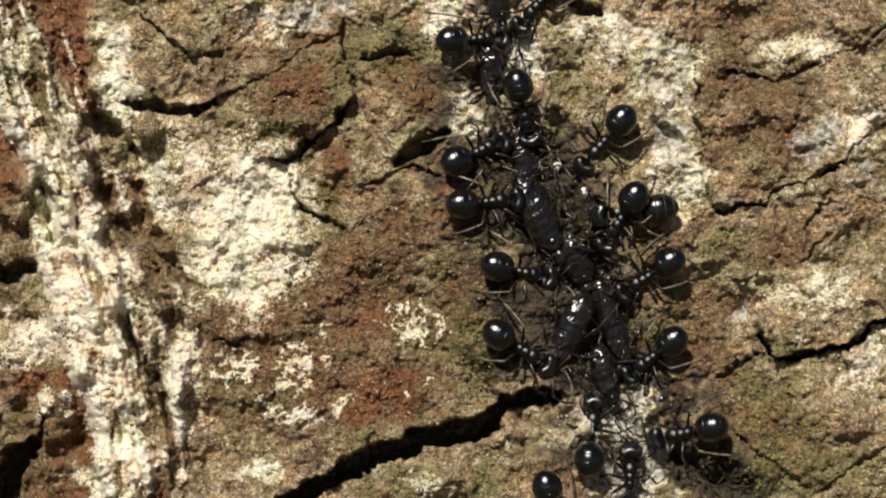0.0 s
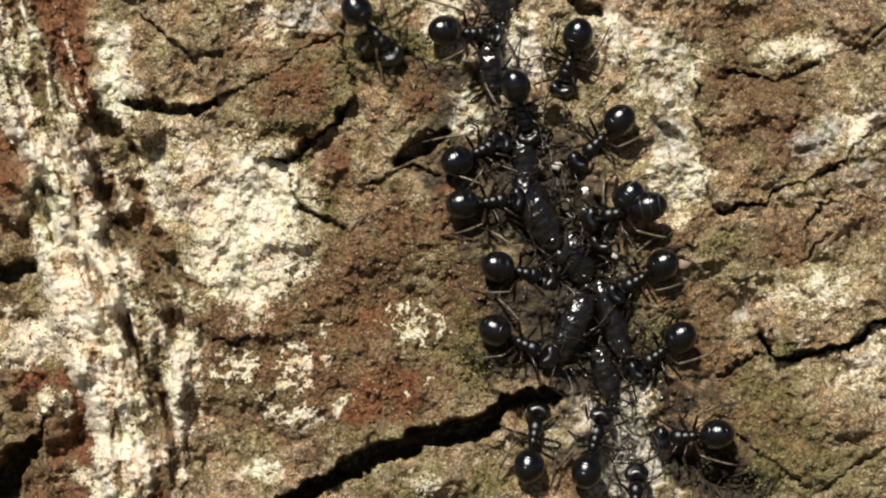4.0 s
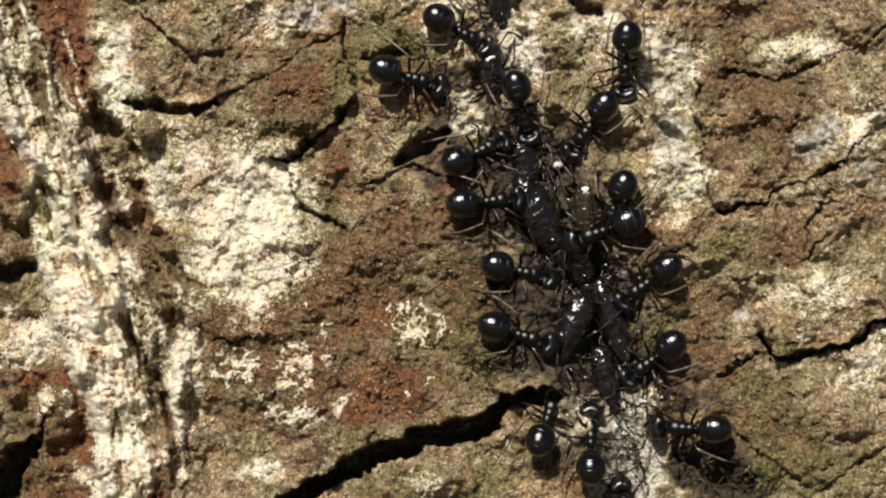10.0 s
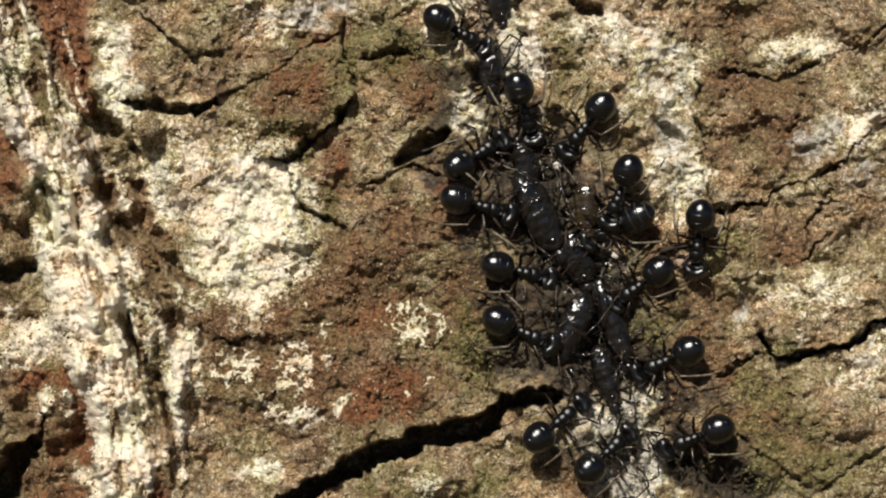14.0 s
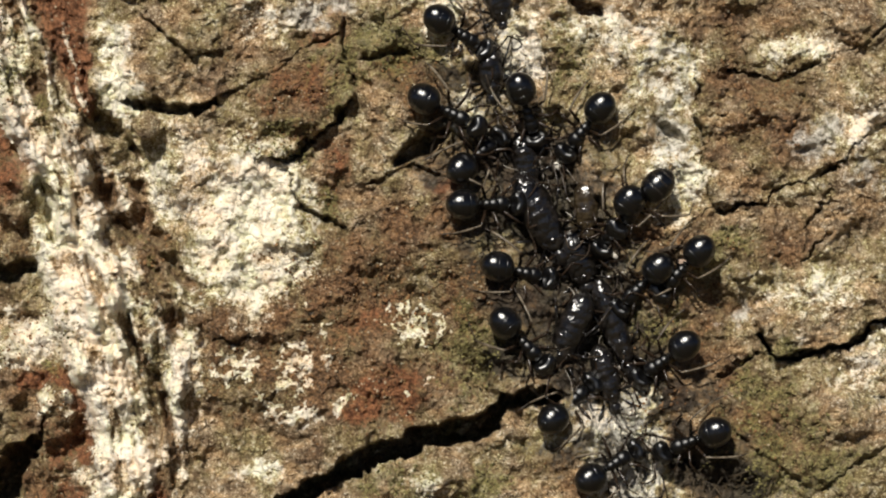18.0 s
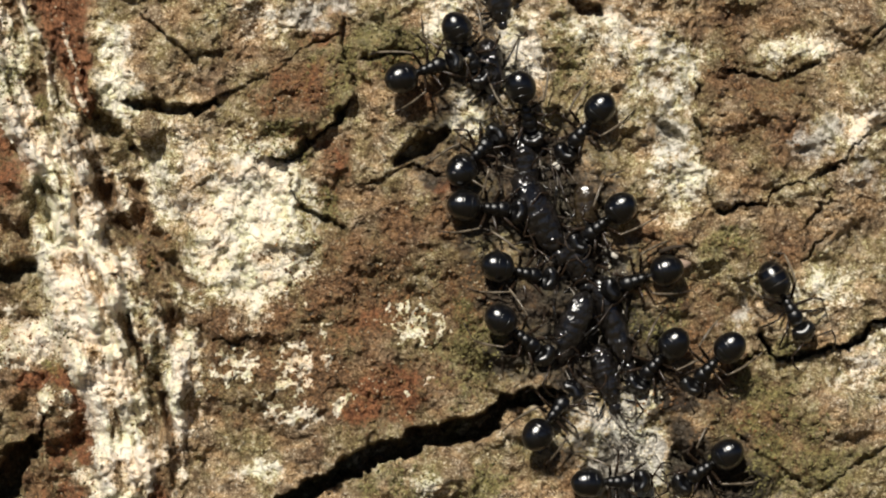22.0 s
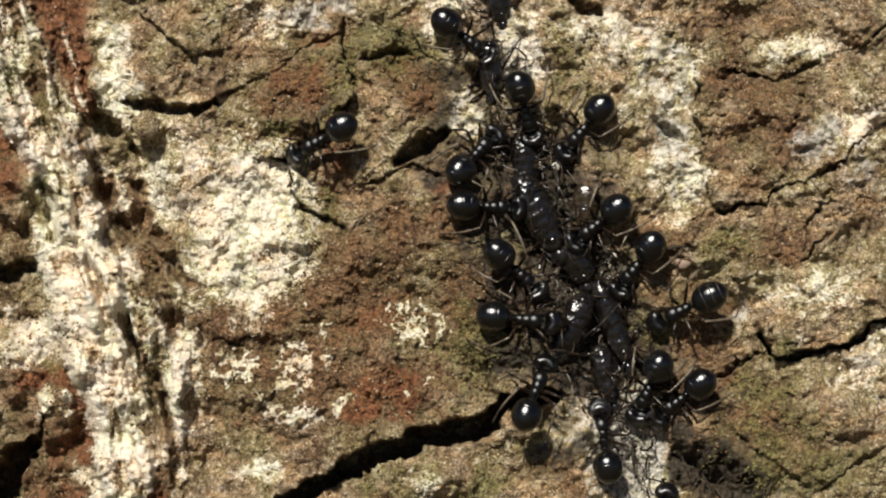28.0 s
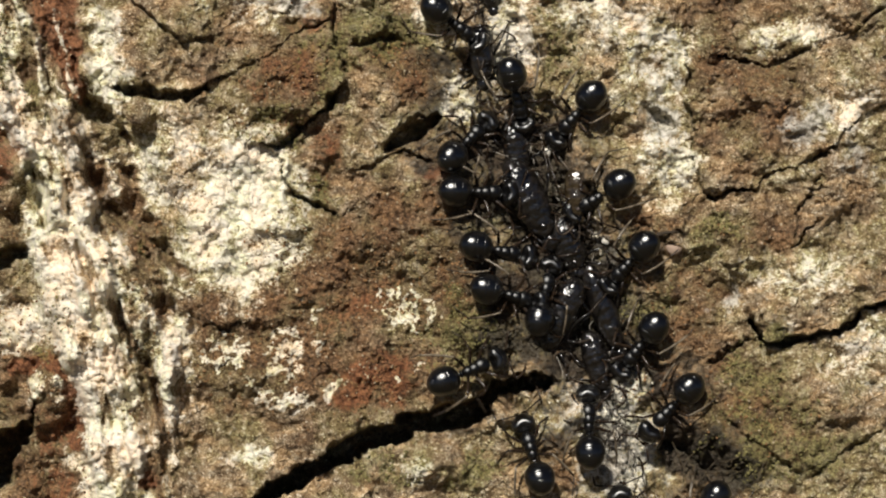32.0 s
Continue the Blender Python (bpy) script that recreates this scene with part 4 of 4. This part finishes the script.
def build_crumbs(name, mask, count, size, material, label, category, seed):
    """Loose crumbs, thickest where the mask is."""
    rng = np.random.RandomState(seed)
    weight = np.where((gu > -40) & (gu < 1620) & (gv > -40) & (gv < 940), np.clip(mask - 0.25, 0, 1), 0).ravel()
    pick = rng.choice(weight.size, count, replace=False, p=weight / weight.sum())
    base = np.array([(1, 0, 0), (-1, 0, 0), (0, 1, 0), (0, -1, 0), (0, 0, 1), (0, 0, -0.6), (0.7, 0.7, 0.5), (-0.7, 0.7, 0.5), (0.7, -0.7, 0.5), (-0.7, -0.7, 0.5)])
    faces = [(0, 6, 4), (6, 2, 4), (2, 7, 4), (7, 1, 4), (1, 9, 4), (9, 3, 4), (3, 8, 4), (8, 0, 4), (6, 0, 5), (2, 6, 5), (7, 2, 5), (1, 7, 5), (9, 1, 5), (3, 9, 5), (8, 3, 5), (0, 8, 5)]
    verts, polys = [], []
    for i, k in enumerate(pick):
        r = size * rng.uniform(0.5, 1.3)
        p = spot(gu.flat[k], gv.flat[k], height.flat[k])
        t = rng.uniform(0, 6.28)
        shape = base * rng.uniform(0.7, 1.25, (10, 3)) * (r, r * 0.8, r * 0.7)
        x, y = shape[:, 0] * math.cos(t) - shape[:, 1] * math.sin(t), shape[:, 0] * math.sin(t) + shape[:, 1] * math.cos(t)
        verts.append(np.stack([x, -shape[:, 2], y], -1) * S + np.array(p))
        polys += [tuple(10 * i + f for f in q) for q in faces]
    me = bpy.data.meshes.new(name)
    me.from_pydata(np.concatenate(verts).tolist(), [], polys)
    me.update()
    me.materials.append(material)
    return tagged(new(name, me), label, category, kind="stuff")


def crumb_material(name, dark, light):
    n = Nodes(name)
    geo = n.tree.nodes.new("ShaderNodeNewGeometry")
    n.bump(n.noise(3, 2, 0.6), 1.5, 0.6)
    return n.done(n.mix(geo.outputs["Random Per Island"], dark, light), 0.75, 0.25)


build_crumbs("lichen_crumbs", pale - 0.8 * band, 2400, 2.5, crumb_material("lichen", (0.36, 0.29, 0.18), (0.86, 0.80, 0.66)), "pale cream crusty lichen crumbs on bark", "lichen", 31)
build_crumbs("moss_grains", moss, 2200, 2.6, crumb_material("moss", (0.040, 0.034, 0.011), (0.25, 0.22, 0.085)), "olive green powdery moss grains on bark", "moss", 32)
build_crumbs("algae_grains", brown, 2600, 2.6, crumb_material("algae", (0.07, 0.032, 0.013), (0.30, 0.165, 0.072)), "rusty brown algae grains on bark", "algae", 33)
build_crumbs("lichen_specks", np.maximum(brown, 0.6 * red), 900, 2.2, crumb_material("speck", (0.22, 0.16, 0.09), (0.50, 0.42, 0.29)), "cream lichen specks on brown bark", "lichen", 34)

DARK = "dark brown-black bark aphid with segmented glossy back"
aphids = {}
for key, seed, length, width, skin, label, u, v, heading, lift, pitch in (
        ("a", 1, 185, 66, APHID, DARK, 957, 388, 62, 6, 0), ("b", 2, 165, 54, APHID, DARK, 1006, 592, 114, 6, 0),
        ("c", 3, 190, 46, APHID, DARK, 1088, 582, 70, 4, 0), ("d", 4, 130, 46, APHID, DARK, 1074, 672, 74, 2, 0),
        ("e", 5, 105, 46, AMBER, "amber-brown young bark aphid among ants", 1038, 372, 88, 4, 0), ("f", 6, 120, 50, APHID, DARK, 868, 128, 84, -4, 0),
        ("g", 7, 120, 50, APHID, DARK, 930, 292, 82, -14, 0), ("h", 8, 125, 60, APHID, DARK, 1022, 462, 70, -8, 0),
        ("i", 9, 110, 50, APHID, DARK, 884, 4, 80, -8, 0)):
    aphids[key] = build_aphid(seed, length, width, skin, label)
    lay(aphids[key], u, v, heading, lift - 9, pitch)

# ---- loose scraps of bark ----
def build_flake(seed, wide, tall, thick, material, label, u, v, turn):
    rng = random.Random(seed)
    bm = bmesh.new()
    n = 11
    edge = [(math.cos(2 * math.pi * k / n) * wide * rng.uniform(0.75, 1.15), math.sin(2 * math.pi * k / n) * tall * rng.uniform(0.75, 1.15)) for k in range(n)]
    rings = []
    for z, f in ((0, 0.9), (thick * 0.5, 1.02), (thick, 0.86)):
        rings.append([bm.verts.new((x * f, y * f, z + rng.uniform(-0.2, 0.2) * thick)) for x, y in edge])
    for a, b in zip(rings, rings[1:]):
        for k in range(n):
            bm.faces.new((a[k], a[(k + 1) % n], b[(k + 1) % n], b[k]))
    peak = bm.verts.new((0, 0, thick * 1.25))
    for k in range(n):
        bm.faces.new((rings[-1][k], rings[-1][(k + 1) % n], peak))
    bm.faces.new(rings[0][::-1])
    flake = part("bark_flake", bm, material, None)
    lay(flake, u, v, turn, -1)
    return tagged(flake, label, "bark flake", "loose bark flakes")


PINK = crumb_material("pinkish flake", (0.24, 0.17, 0.125), (0.34, 0.245, 0.185))
WHITE = crumb_material("whitish flake", (0.40, 0.37, 0.31), (0.58, 0.54, 0.47))
for seed, wide, tall, thick, material, label, u, v, turn in (
        (1, 15, 11, 9, PINK, "pinkish beige bark flake beside ants", 1210, 466, 20), (2, 8, 10, 7, WHITE, "whitish bark flake at the trough edge", 986, 294, 70),
        (3, 28, 24, 40, BARK, "tan rounded bark lump under a crack", 264, 224, 10),
        (4, 9, 6, 6, WHITE, "whitish bark flake at the trough edge", 1088, 452, 40)):
    build_flake(seed, wide, tall, thick, material, label, u, v, turn)
bm = bmesh.new()
tube(bm, bend((-24, 0, 4), (26, 0, 15), (0, 3, 3), 5), [5, 4.8, 4.2, 3.2, 2.1, 0.7], 7)
splinter = part("bark_splinter", bm, crumb_material("dark splinter", (0.02, 0.014, 0.009), (0.05, 0.035, 0.022)), None)
lay(splinter, 1192, 441, -12, 0)
tagged(splinter, "dark pointed bark splinter over a crack", "splinter")

# ---- the ants, each from one of four builds ----
kinds = [build_ant(3), build_ant(8), build_ant(15), build_ant(21, 1.12, True)]
kinds[3]["label"] = "glossy black worker ant with swollen banded gaster"
ants = {}
for i, key in enumerate(("rover", "guest", "top", "neck", "edge", "west", "flank", "swollen", "under", "heel", "east", "south", "rim", "low", "deep", "lone", "brim", "late")):
    k = 3 if key == "swollen" else i % 3
    if kinds[k] not in ants.values():
        ants[key] = kinds[k]
    else:
        ants[key] = copy_thing(kinds[k], Matrix())


def named(ant, name):
    return [o for o in ant.children if o.name.split(".")[0] == name]


def stride(ant, spans):
    """Swings the legs in two sets of three during the spans of time."""
    for i, leg in enumerate(named(ant, "leg")):
        at, phase = leg.location.copy(), (0 if i in (0, 2, 4) else math.pi)
        rows = [(0, pose(*at))]
        for a, b in spans:
            n = max(2, round((b - a) / 0.1))
            for k in range(n + 1):
                ease = min(1, k / 2, (n - k) / 2)
                rows.append((a + (b - a) * k / n, pose(*at, 0, 0, 17 * ease * math.sin(phase + k * 1.35))))
        rows.append((32, pose(*at)))
        walk(leg, rows)


def feel(ant, seed):
    """Waves the antennae slowly."""
    rng = random.Random(seed)
    for part_ in named(ant, "antenna"):
        at = part_.location.copy()
        walk(part_, [(t, pose(*at, rng.uniform(-8, 8), rng.uniform(-8, 8), rng.uniform(-14, 14))) for t in np.arange(0, 32.01, 0.8 + 0.05 * (seed % 5)).tolist() + [32.4]])


def twitch(aphid, seed):
    """Small kicks of an aphid's legs and antennae."""
    rng = random.Random(seed)
    for limb in named(aphid, "leg") + named(aphid, "antenna"):
        at = limb.location.copy()
        rows, t = [(0, pose(*at))], 0.0
        while t < 29.5:
            t += rng.uniform(0.6, 2.4)
            rows.append((t, pose(*at, rng.uniform(-5, 5), rng.uniform(-4, 4), rng.uniform(-9, 9))))
        walk(limb, rows + [(32.0, pose(*at))])


def motions():
    for i, key in enumerate(aphids):
        twitch(aphids[key], 80 + i)
    for i, key in enumerate(ants):
        feel(ants[key], 40 + i)
    stride(ants["rover"], [(2.2, 3.6), (5.0, 9.0), (12, 14.2), (15, 17), (19.2, 20), (25.2, 29), (30.6, 32)])
    stride(ants["swollen"], [(17.2, 23.8), (25, 30.5)])
    stride(ants["guest"], [(0.2, 2.2), (6.6, 14), (19, 21)])
    stride(ants["brim"], [(0.2, 3), (5.6, 8), (22.2, 25)])
    stride(ants["lone"], [(0.1, 1.2), (20.2, 24), (28, 30)])
    stride(ants["late"], [(28.2, 32)])
    walk(ants["rover"], crawl([
        (0, 560, -200, 590, -100), (2.5, 580, -190, 600, -90), (3, 605, -88, 624, 14), (3.5, 595, -110, 620, -10), (5.5, 765, 462, 845, 425), (6, 718, 460, 826, 460),
        (6.5, 683, 525, 740, 610), (7, 755, 782, 655, 835), (7.5, 320, 570, 255, 490), (7.8, 372, 262, 405, 162), (8, 478, 124, 572, 58), (8.2, 587, 83, 695, 46), (8.4, 602, 114, 710, 136), (8.6, 650, 116, 750, 108), (9, 680, 118, 778, 100),
        (10, 682, 124, 775, 152), (11, 705, 135, 808, 115), (12, 678, 132, 755, 178), (12.5, 698, 475, 735, 580), (13, 400, 618, 480, 682), (13.5, 240, 380, 170, 300), (14, -120, 200, -220, 150)]
        + [(15.2, -180, 60, -80, 40), (16.5, 645, 140, 750, 150), (17, 765, 175, 848, 226), (18, 750, 175, 845, 225), (19, 750, 182, 838, 180), (20, 726, 146, 782, 58),
           (21, 720, 140, 795, 82), (22, 710, 138, 802, 106), (23, 707, 135, 806, 130), (24, 697, 126, 790, 152), (25, 712, 128, 805, 168), (26.5, 640, 180, 735, 225),
           (27.5, 630, 190, 560, 240), (28, 605, 225, 527, 272), (28.5, 612, 590, 646, 700), (29, 770, 735, 870, 712)]
        + [(30, 818, 745, 916, 745), (31, 785, 765, 880, 735), (32, 785, 676, 880, 636)], 6))
    walk(ants["guest"], crawl([
        (0, 985, -32, 925, 42), (1, 1000, -40, 972, 52), (2, 1031, 38, 1004, 140), (3, 1022, 62, 995, 152), (6, 1025, 58, 995, 150), (7, 1033, 34, 1020, 128),
        (8, 1082, 8, 1160, 52), (9, 1095, 22, 1146, 96), (10, 1110, 66, 1106, 152), (11, 1171, 196, 1206, 294), (12, 1207, 305, 1203, 388), (13, 1213, 280, 1196, 364),
        (14, 1240, 382, 1230, 480), (17, 1241, 442, 1180, 506), (18, 1238, 444, 1168, 518)]
        + [(19, 1237, 460, 1166, 524), (20, 1276, 485, 1278, 582), (20.5, 1308, 602, 1300, 695), (21, 1305, 628, 1262, 714), (22, 1292, 615, 1228, 678), (23, 1256, 660, 1200, 740),
           (24, 1248, 680, 1190, 764), (25, 1241, 684, 1190, 770), (28, 1240, 680, 1165, 738), (29, 1246, 682, 1196, 760), (30, 1245, 680, 1186, 755), (31, 1229, 690, 1162, 774), (32, 1220, 688, 1148, 765)]))
    walk(ants["top"], crawl([
        (0, 800, 72, 868, 68), (1, 802, 69, 868, 68), (2, 788, 60, 860, 64), (3.5, 790, 60, 862, 60), (5.5, 775, 29, 848, 72), (7, 776, 33, 850, 76), (19, 777, 35, 848, 82), (19.5, 780, 36, 848, 84),
        (20, 806, 50, 840, 145), (21, 808, 48, 846, 140), (22, 808, 50, 848, 133), (23, 806, 44, 848, 128), (24, 792, 40, 860, 98), (28, 790, 40, 860, 98), (31, 784, 36, 854, 94), (32, 772, 16, 842, 72)]))
    walk(ants["neck"], crawl([
        (0, 917, 152, 937, 238), (1, 919, 152, 938, 230), (2, 908, 148, 930, 222), (3.5, 911, 150, 930, 224), (6, 916, 156, 936, 226), (10, 914, 153, 933, 228), (17, 921, 158, 944, 230), (20, 922, 154, 940, 228), (30, 922, 154, 940, 228), (32, 905, 130, 923, 204)], 8))
    walk(ants["edge"], crawl([
        (0, 1100, 213, 1034, 294), (3.2, 1098, 214, 1030, 292), (5.5, 1095, 210, 1010, 272), (6, 1096, 210, 1010, 272), (7, 1114, 200, 1012, 228), (7.5, 1130, 190, 1025, 218), (8, 1119, 180, 1025, 240),
        (9, 1090, 200, 1008, 266), (10, 1068, 189, 1020, 258), (11, 1068, 194, 1010, 274), (12, 1062, 188, 1004, 272), (14, 1063, 190, 1003, 268), (30, 1064, 194, 1004, 268), (31, 1061, 188, 1001, 264), (32, 1047, 170, 987, 243)]))
    walk(ants["west"], crawl([
        (0, 808, 285, 868, 260), (10, 809, 285, 868, 260), (11, 812, 292, 868, 260), (16.5, 812, 294, 868, 260), (17.5, 816, 297, 868, 258), (20, 817, 302, 862, 254), (30, 817, 302, 862, 255), (32, 800, 278, 846, 232)], 4))
    walk(ants["flank"], crawl([
        (0, 818, 362, 913, 353), (12, 819, 361, 914, 352), (12.5, 806, 364, 900, 375), (13, 805, 356, 890, 398), (14, 808, 352, 896, 378), (15.5, 816, 360, 908, 358), (17, 818, 362, 911, 355), (20, 821, 363, 918, 375), (30, 822, 364, 918, 367), (32, 805, 339, 901, 342)], 4))
    walk(ants["swollen"], crawl([
        (0, 1168, 370, 1057, 382), (1, 1158, 366, 1048, 383), (2, 1143, 366, 1042, 400), (3, 1155, 366, 1062, 386), (6, 1118, 376, 1016, 405), (7, 1113, 390, 1012, 428), (10, 1113, 392, 1012, 430), (11, 1118, 394, 1038, 430),
        (12, 1130, 385, 1030, 410), (13, 1125, 388, 1020, 388), (14, 1128, 384, 1042, 428), (17, 1143, 378, 1040, 396), (18, 1165, 328, 1092, 405), (19, 1158, 300, 1155, 408), (20, 1165, 335, 1192, 436)]
        + [(20.5, 1182, 352, 1218, 442), (21, 1236, 425, 1286, 490), (21.5, 1312, 465, 1410, 512), (22, 1370, 495, 1424, 590), (22.5, 1402, 552, 1462, 650), (23, 1484, 650, 1536, 742), (23.6, 1610, 770, 1680, 850),
           (25, 1650, 800, 1680, 700), (26, 1600, 640, 1500, 600), (27.5, 1278, 534, 1182, 560), (28, 1256, 526, 1164, 570), (28.5, 1300, 458, 1306, 560), (29, 1434, 636, 1492, 730), (29.6, 1600, 770, 1660, 850), (30.5, 1690, 860, 1740, 950)], 4, 1.0))
    walk(ants["under"], crawl([
        (0, 1122, 350, 1072, 432), (3, 1118, 350, 1068, 430), (6, 1110, 344, 1062, 420), (7, 1110, 345, 1060, 422), (8, 1092, 324, 1058, 410), (9, 1083, 322, 1055, 410), (10, 1103, 330, 1066, 415), (11, 1105, 328, 1066, 415),
        (12, 1095, 302, 1070, 392), (13, 1113, 295, 1090, 385), (14, 1112, 302, 1080, 390), (17, 1115, 356, 1068, 436), (19, 1113, 356, 1066, 434), (20, 1112, 358, 1060, 436)]
        + [(21, 1100, 358, 1040, 430), (22, 1099, 368, 1032, 424), (25, 1100, 366, 1032, 424), (28, 1092, 370, 1022, 426), (29, 1093, 372, 1022, 430), (30, 1103, 364, 1040, 396), (31, 1108, 348, 1034, 390), (32, 1097, 326, 1020, 374)], -2))
    walk(ants["heel"], crawl([
        (0, 880, 472, 958, 490), (25, 880, 472, 958, 491), (27.5, 883, 454, 950, 510), (28, 883, 450, 950, 514), (29, 877, 446, 945, 508), (30, 870, 450, 936, 490), (31, 858, 445, 932, 484), (32, 842, 436, 921, 452)], 4))
    walk(ants["east"], crawl([
        (0, 1185, 465, 1104, 518), (1, 1178, 460, 1106, 510), (2, 1175, 468, 1096, 524), (3, 1172, 468, 1096, 524), (6, 1178, 470, 1090, 502), (8, 1180, 470, 1096, 520), (10, 1180, 475, 1105, 533), (11, 1188, 470, 1106, 530),
        (12, 1171, 480, 1099, 540), (14, 1166, 480, 1092, 536), (18, 1165, 475, 1096, 545), (19, 1165, 480, 1106, 554), (20, 1165, 476, 1097, 534), (21, 1178, 475, 1096, 508), (22, 1180, 478, 1082, 512)]
        + [(23, 1178, 475, 1096, 525), (24, 1186, 453, 1140, 535), (25, 1164, 472, 1096, 540), (28, 1152, 436, 1102, 506), (29, 1151, 448, 1097, 528), (30, 1154, 460, 1107, 525), (31, 1151, 460, 1097, 520), (32, 1141, 436, 1086, 496)], 4))
    walk(ants["south"], crawl([
        (0, 882, 592, 970, 648), (1, 882, 590, 975, 635), (2, 883, 592, 978, 632), (3, 874, 582, 974, 630), (6, 880, 592, 988, 645), (8, 877, 581, 980, 622), (11, 874, 578, 972, 610), (14, 882, 568, 976, 612), (17, 893, 571, 966, 645),
        (20, 894, 572, 966, 648), (21, 891, 572, 962, 648), (22, 886, 566, 966, 630)]
        + [(24, 890, 568, 984, 608), (25, 888, 566, 980, 610), (28, 872, 560, 980, 572), (29, 869, 553, 976, 562), (30, 859, 548, 960, 556), (31, 868, 550, 968, 556), (32, 861, 512, 950, 536)], 4))
    walk(ants["rim"], crawl([
        (0, 1190, 605, 1120, 660), (1, 1198, 596, 1122, 650), (3, 1204, 596, 1128, 655), (8, 1206, 598, 1132, 655), (9, 1188, 612, 1116, 668), (12, 1195, 609, 1120, 664), (13, 1215, 615, 1130, 645), (14, 1219, 621, 1132, 660), (17, 1211, 612, 1131, 669),
        (19, 1212, 612, 1132, 669), (20, 1210, 605, 1136, 662), (21, 1201, 602, 1136, 664), (22, 1193, 608, 1131, 676), (23, 1194, 603, 1131, 670)]
        + [(24, 1188, 612, 1123, 670), (25, 1186, 618, 1126, 688), (28, 1166, 650, 1130, 730), (29, 1168, 645, 1130, 730), (30, 1186, 615, 1120, 690), (31, 1184, 615, 1116, 680), (32, 1158, 580, 1101, 655)], 4))
    walk(ants["low"], crawl([
        (0, 1043, 815, 1053, 713), (1, 1040, 820, 1066, 726), (2, 1033, 825, 1068, 740), (3, 1035, 835, 1070, 746), (6, 1045, 830, 1046, 726), (8, 1046, 832, 1054, 732), (10, 1046, 830, 1046, 730), (11, 1040, 830, 1104, 770),
        (12, 1040, 830, 1110, 780), (13, 1040, 830, 1095, 764), (14, 1043, 830, 1105, 774), (17, 1058, 852, 1090, 778), (18, 1045, 848, 1120, 800), (19, 1040, 850, 1115, 800)]
        + [(20, 1040, 850, 1110, 780), (21, 1038, 855, 1122, 825), (22, 1040, 855, 1130, 852), (23, 1055, 872, 1120, 828), (24, 1060, 858, 1085, 775), (25, 1060, 824, 1049, 722), (28, 1076, 828, 1060, 720), (29, 1058, 850, 1080, 735),
           (30, 1060, 840, 1075, 735), (31, 1040, 830, 1068, 726), (32, 1045, 802, 1040, 700)], 4))
    walk(ants["deep"], crawl([
        (0, 1114, 905, 1116, 800), (1, 1120, 925, 1125, 820), (2, 1118, 936, 1121, 830), (6, 1130, 952, 1131, 846), (7, 1125, 930, 1126, 824), (8, 1130, 926, 1126, 820), (9, 1130, 936, 1131, 830), (10, 1125, 962, 1098, 862),
        (11, 1120, 1010, 1105, 906), (25, 1150, 1010, 1150, 906), (28, 1160, 975, 1180, 873), (29, 1140, 955, 1122, 853), (30, 1140, 965, 1126, 866), (31, 1130, 1000, 1110, 900)], 4))
    walk(ants["lone"], crawl([
        (0, 1260, 757, 1174, 775), (0.5, 1254, 796, 1178, 852), (1, 1254, 790, 1182, 850), (2, 1264, 770, 1182, 784), (3, 1267, 769, 1182, 775), (6, 1276, 769, 1186, 776), (8, 1278, 762, 1190, 780), (9, 1277, 760, 1176, 768), (10, 1266, 760, 1170, 757),
        (11, 1269, 757, 1180, 790), (12, 1271, 760, 1179, 784), (13, 1269, 762, 1172, 780), (14, 1271, 760, 1182, 794), (17, 1270, 760, 1180, 780), (18, 1266, 765, 1176, 800), (20, 1268, 769, 1181, 810)]
        + [(21, 1291, 795, 1196, 806), (22, 1288, 804, 1216, 850), (23, 1278, 832, 1252, 932), (24, 1262, 900, 1235, 1000), (25, 1246, 876, 1228, 975), (28, 1260, 970, 1240, 1070), (29, 1310, 950, 1290, 1050), (30, 1346, 876, 1320, 975), (31, 1340, 866, 1310, 965), (32, 1268, 880, 1225, 970)], 4))
    walk(ants["brim"], crawl([
        (0, 968, 862, 1000, 960), (0.5, 955, 930, 1050, 950), (1, 930, 990, 940, 890), (1.5, 928, 828, 932, 730), (2, 918, 800, 926, 718), (3, 917, 776, 946, 704), (3.5, 922, 780, 945, 705), (4.5, 950, 900, 960, 800), (6, 968, 985, 970, 885), (6.5, 985, 868, 990, 770),
        (7, 968, 826, 980, 726), (8, 962, 790, 975, 714), (9, 952, 793, 962, 700), (10, 956, 780, 975, 724)]
        + [(11, 968, 760, 1018, 690), (12, 946, 770, 980, 676), (13, 946, 770, 1000, 682), (14, 953, 775, 1020, 722), (17, 986, 744, 1038, 684), (19, 971, 740, 1036, 692), (20, 978, 740, 1038, 690), (21, 965, 756, 1032, 702), (22, 951, 770, 1012, 692),
           (23, 996, 757, 1078, 746), (24, 940, 718, 1038, 730), (25, 923, 752, 990, 692), (28, 932, 735, 960, 660), (29, 934, 716, 948, 622), (30, 938, 662, 985, 582), (31, 950, 610, 974, 520)]
        + [(32, 955, 566, 974, 476)], 0))
    walk(ants["late"], crawl([
        (0, 880, 1050, 900, 950), (28, 880, 1050, 900, 950), (30, 960, 1020, 960, 915), (31, 985, 955, 975, 850), (31.5, 972, 850, 942, 755), (32, 956, 848, 928, 756)], 4))


motions()
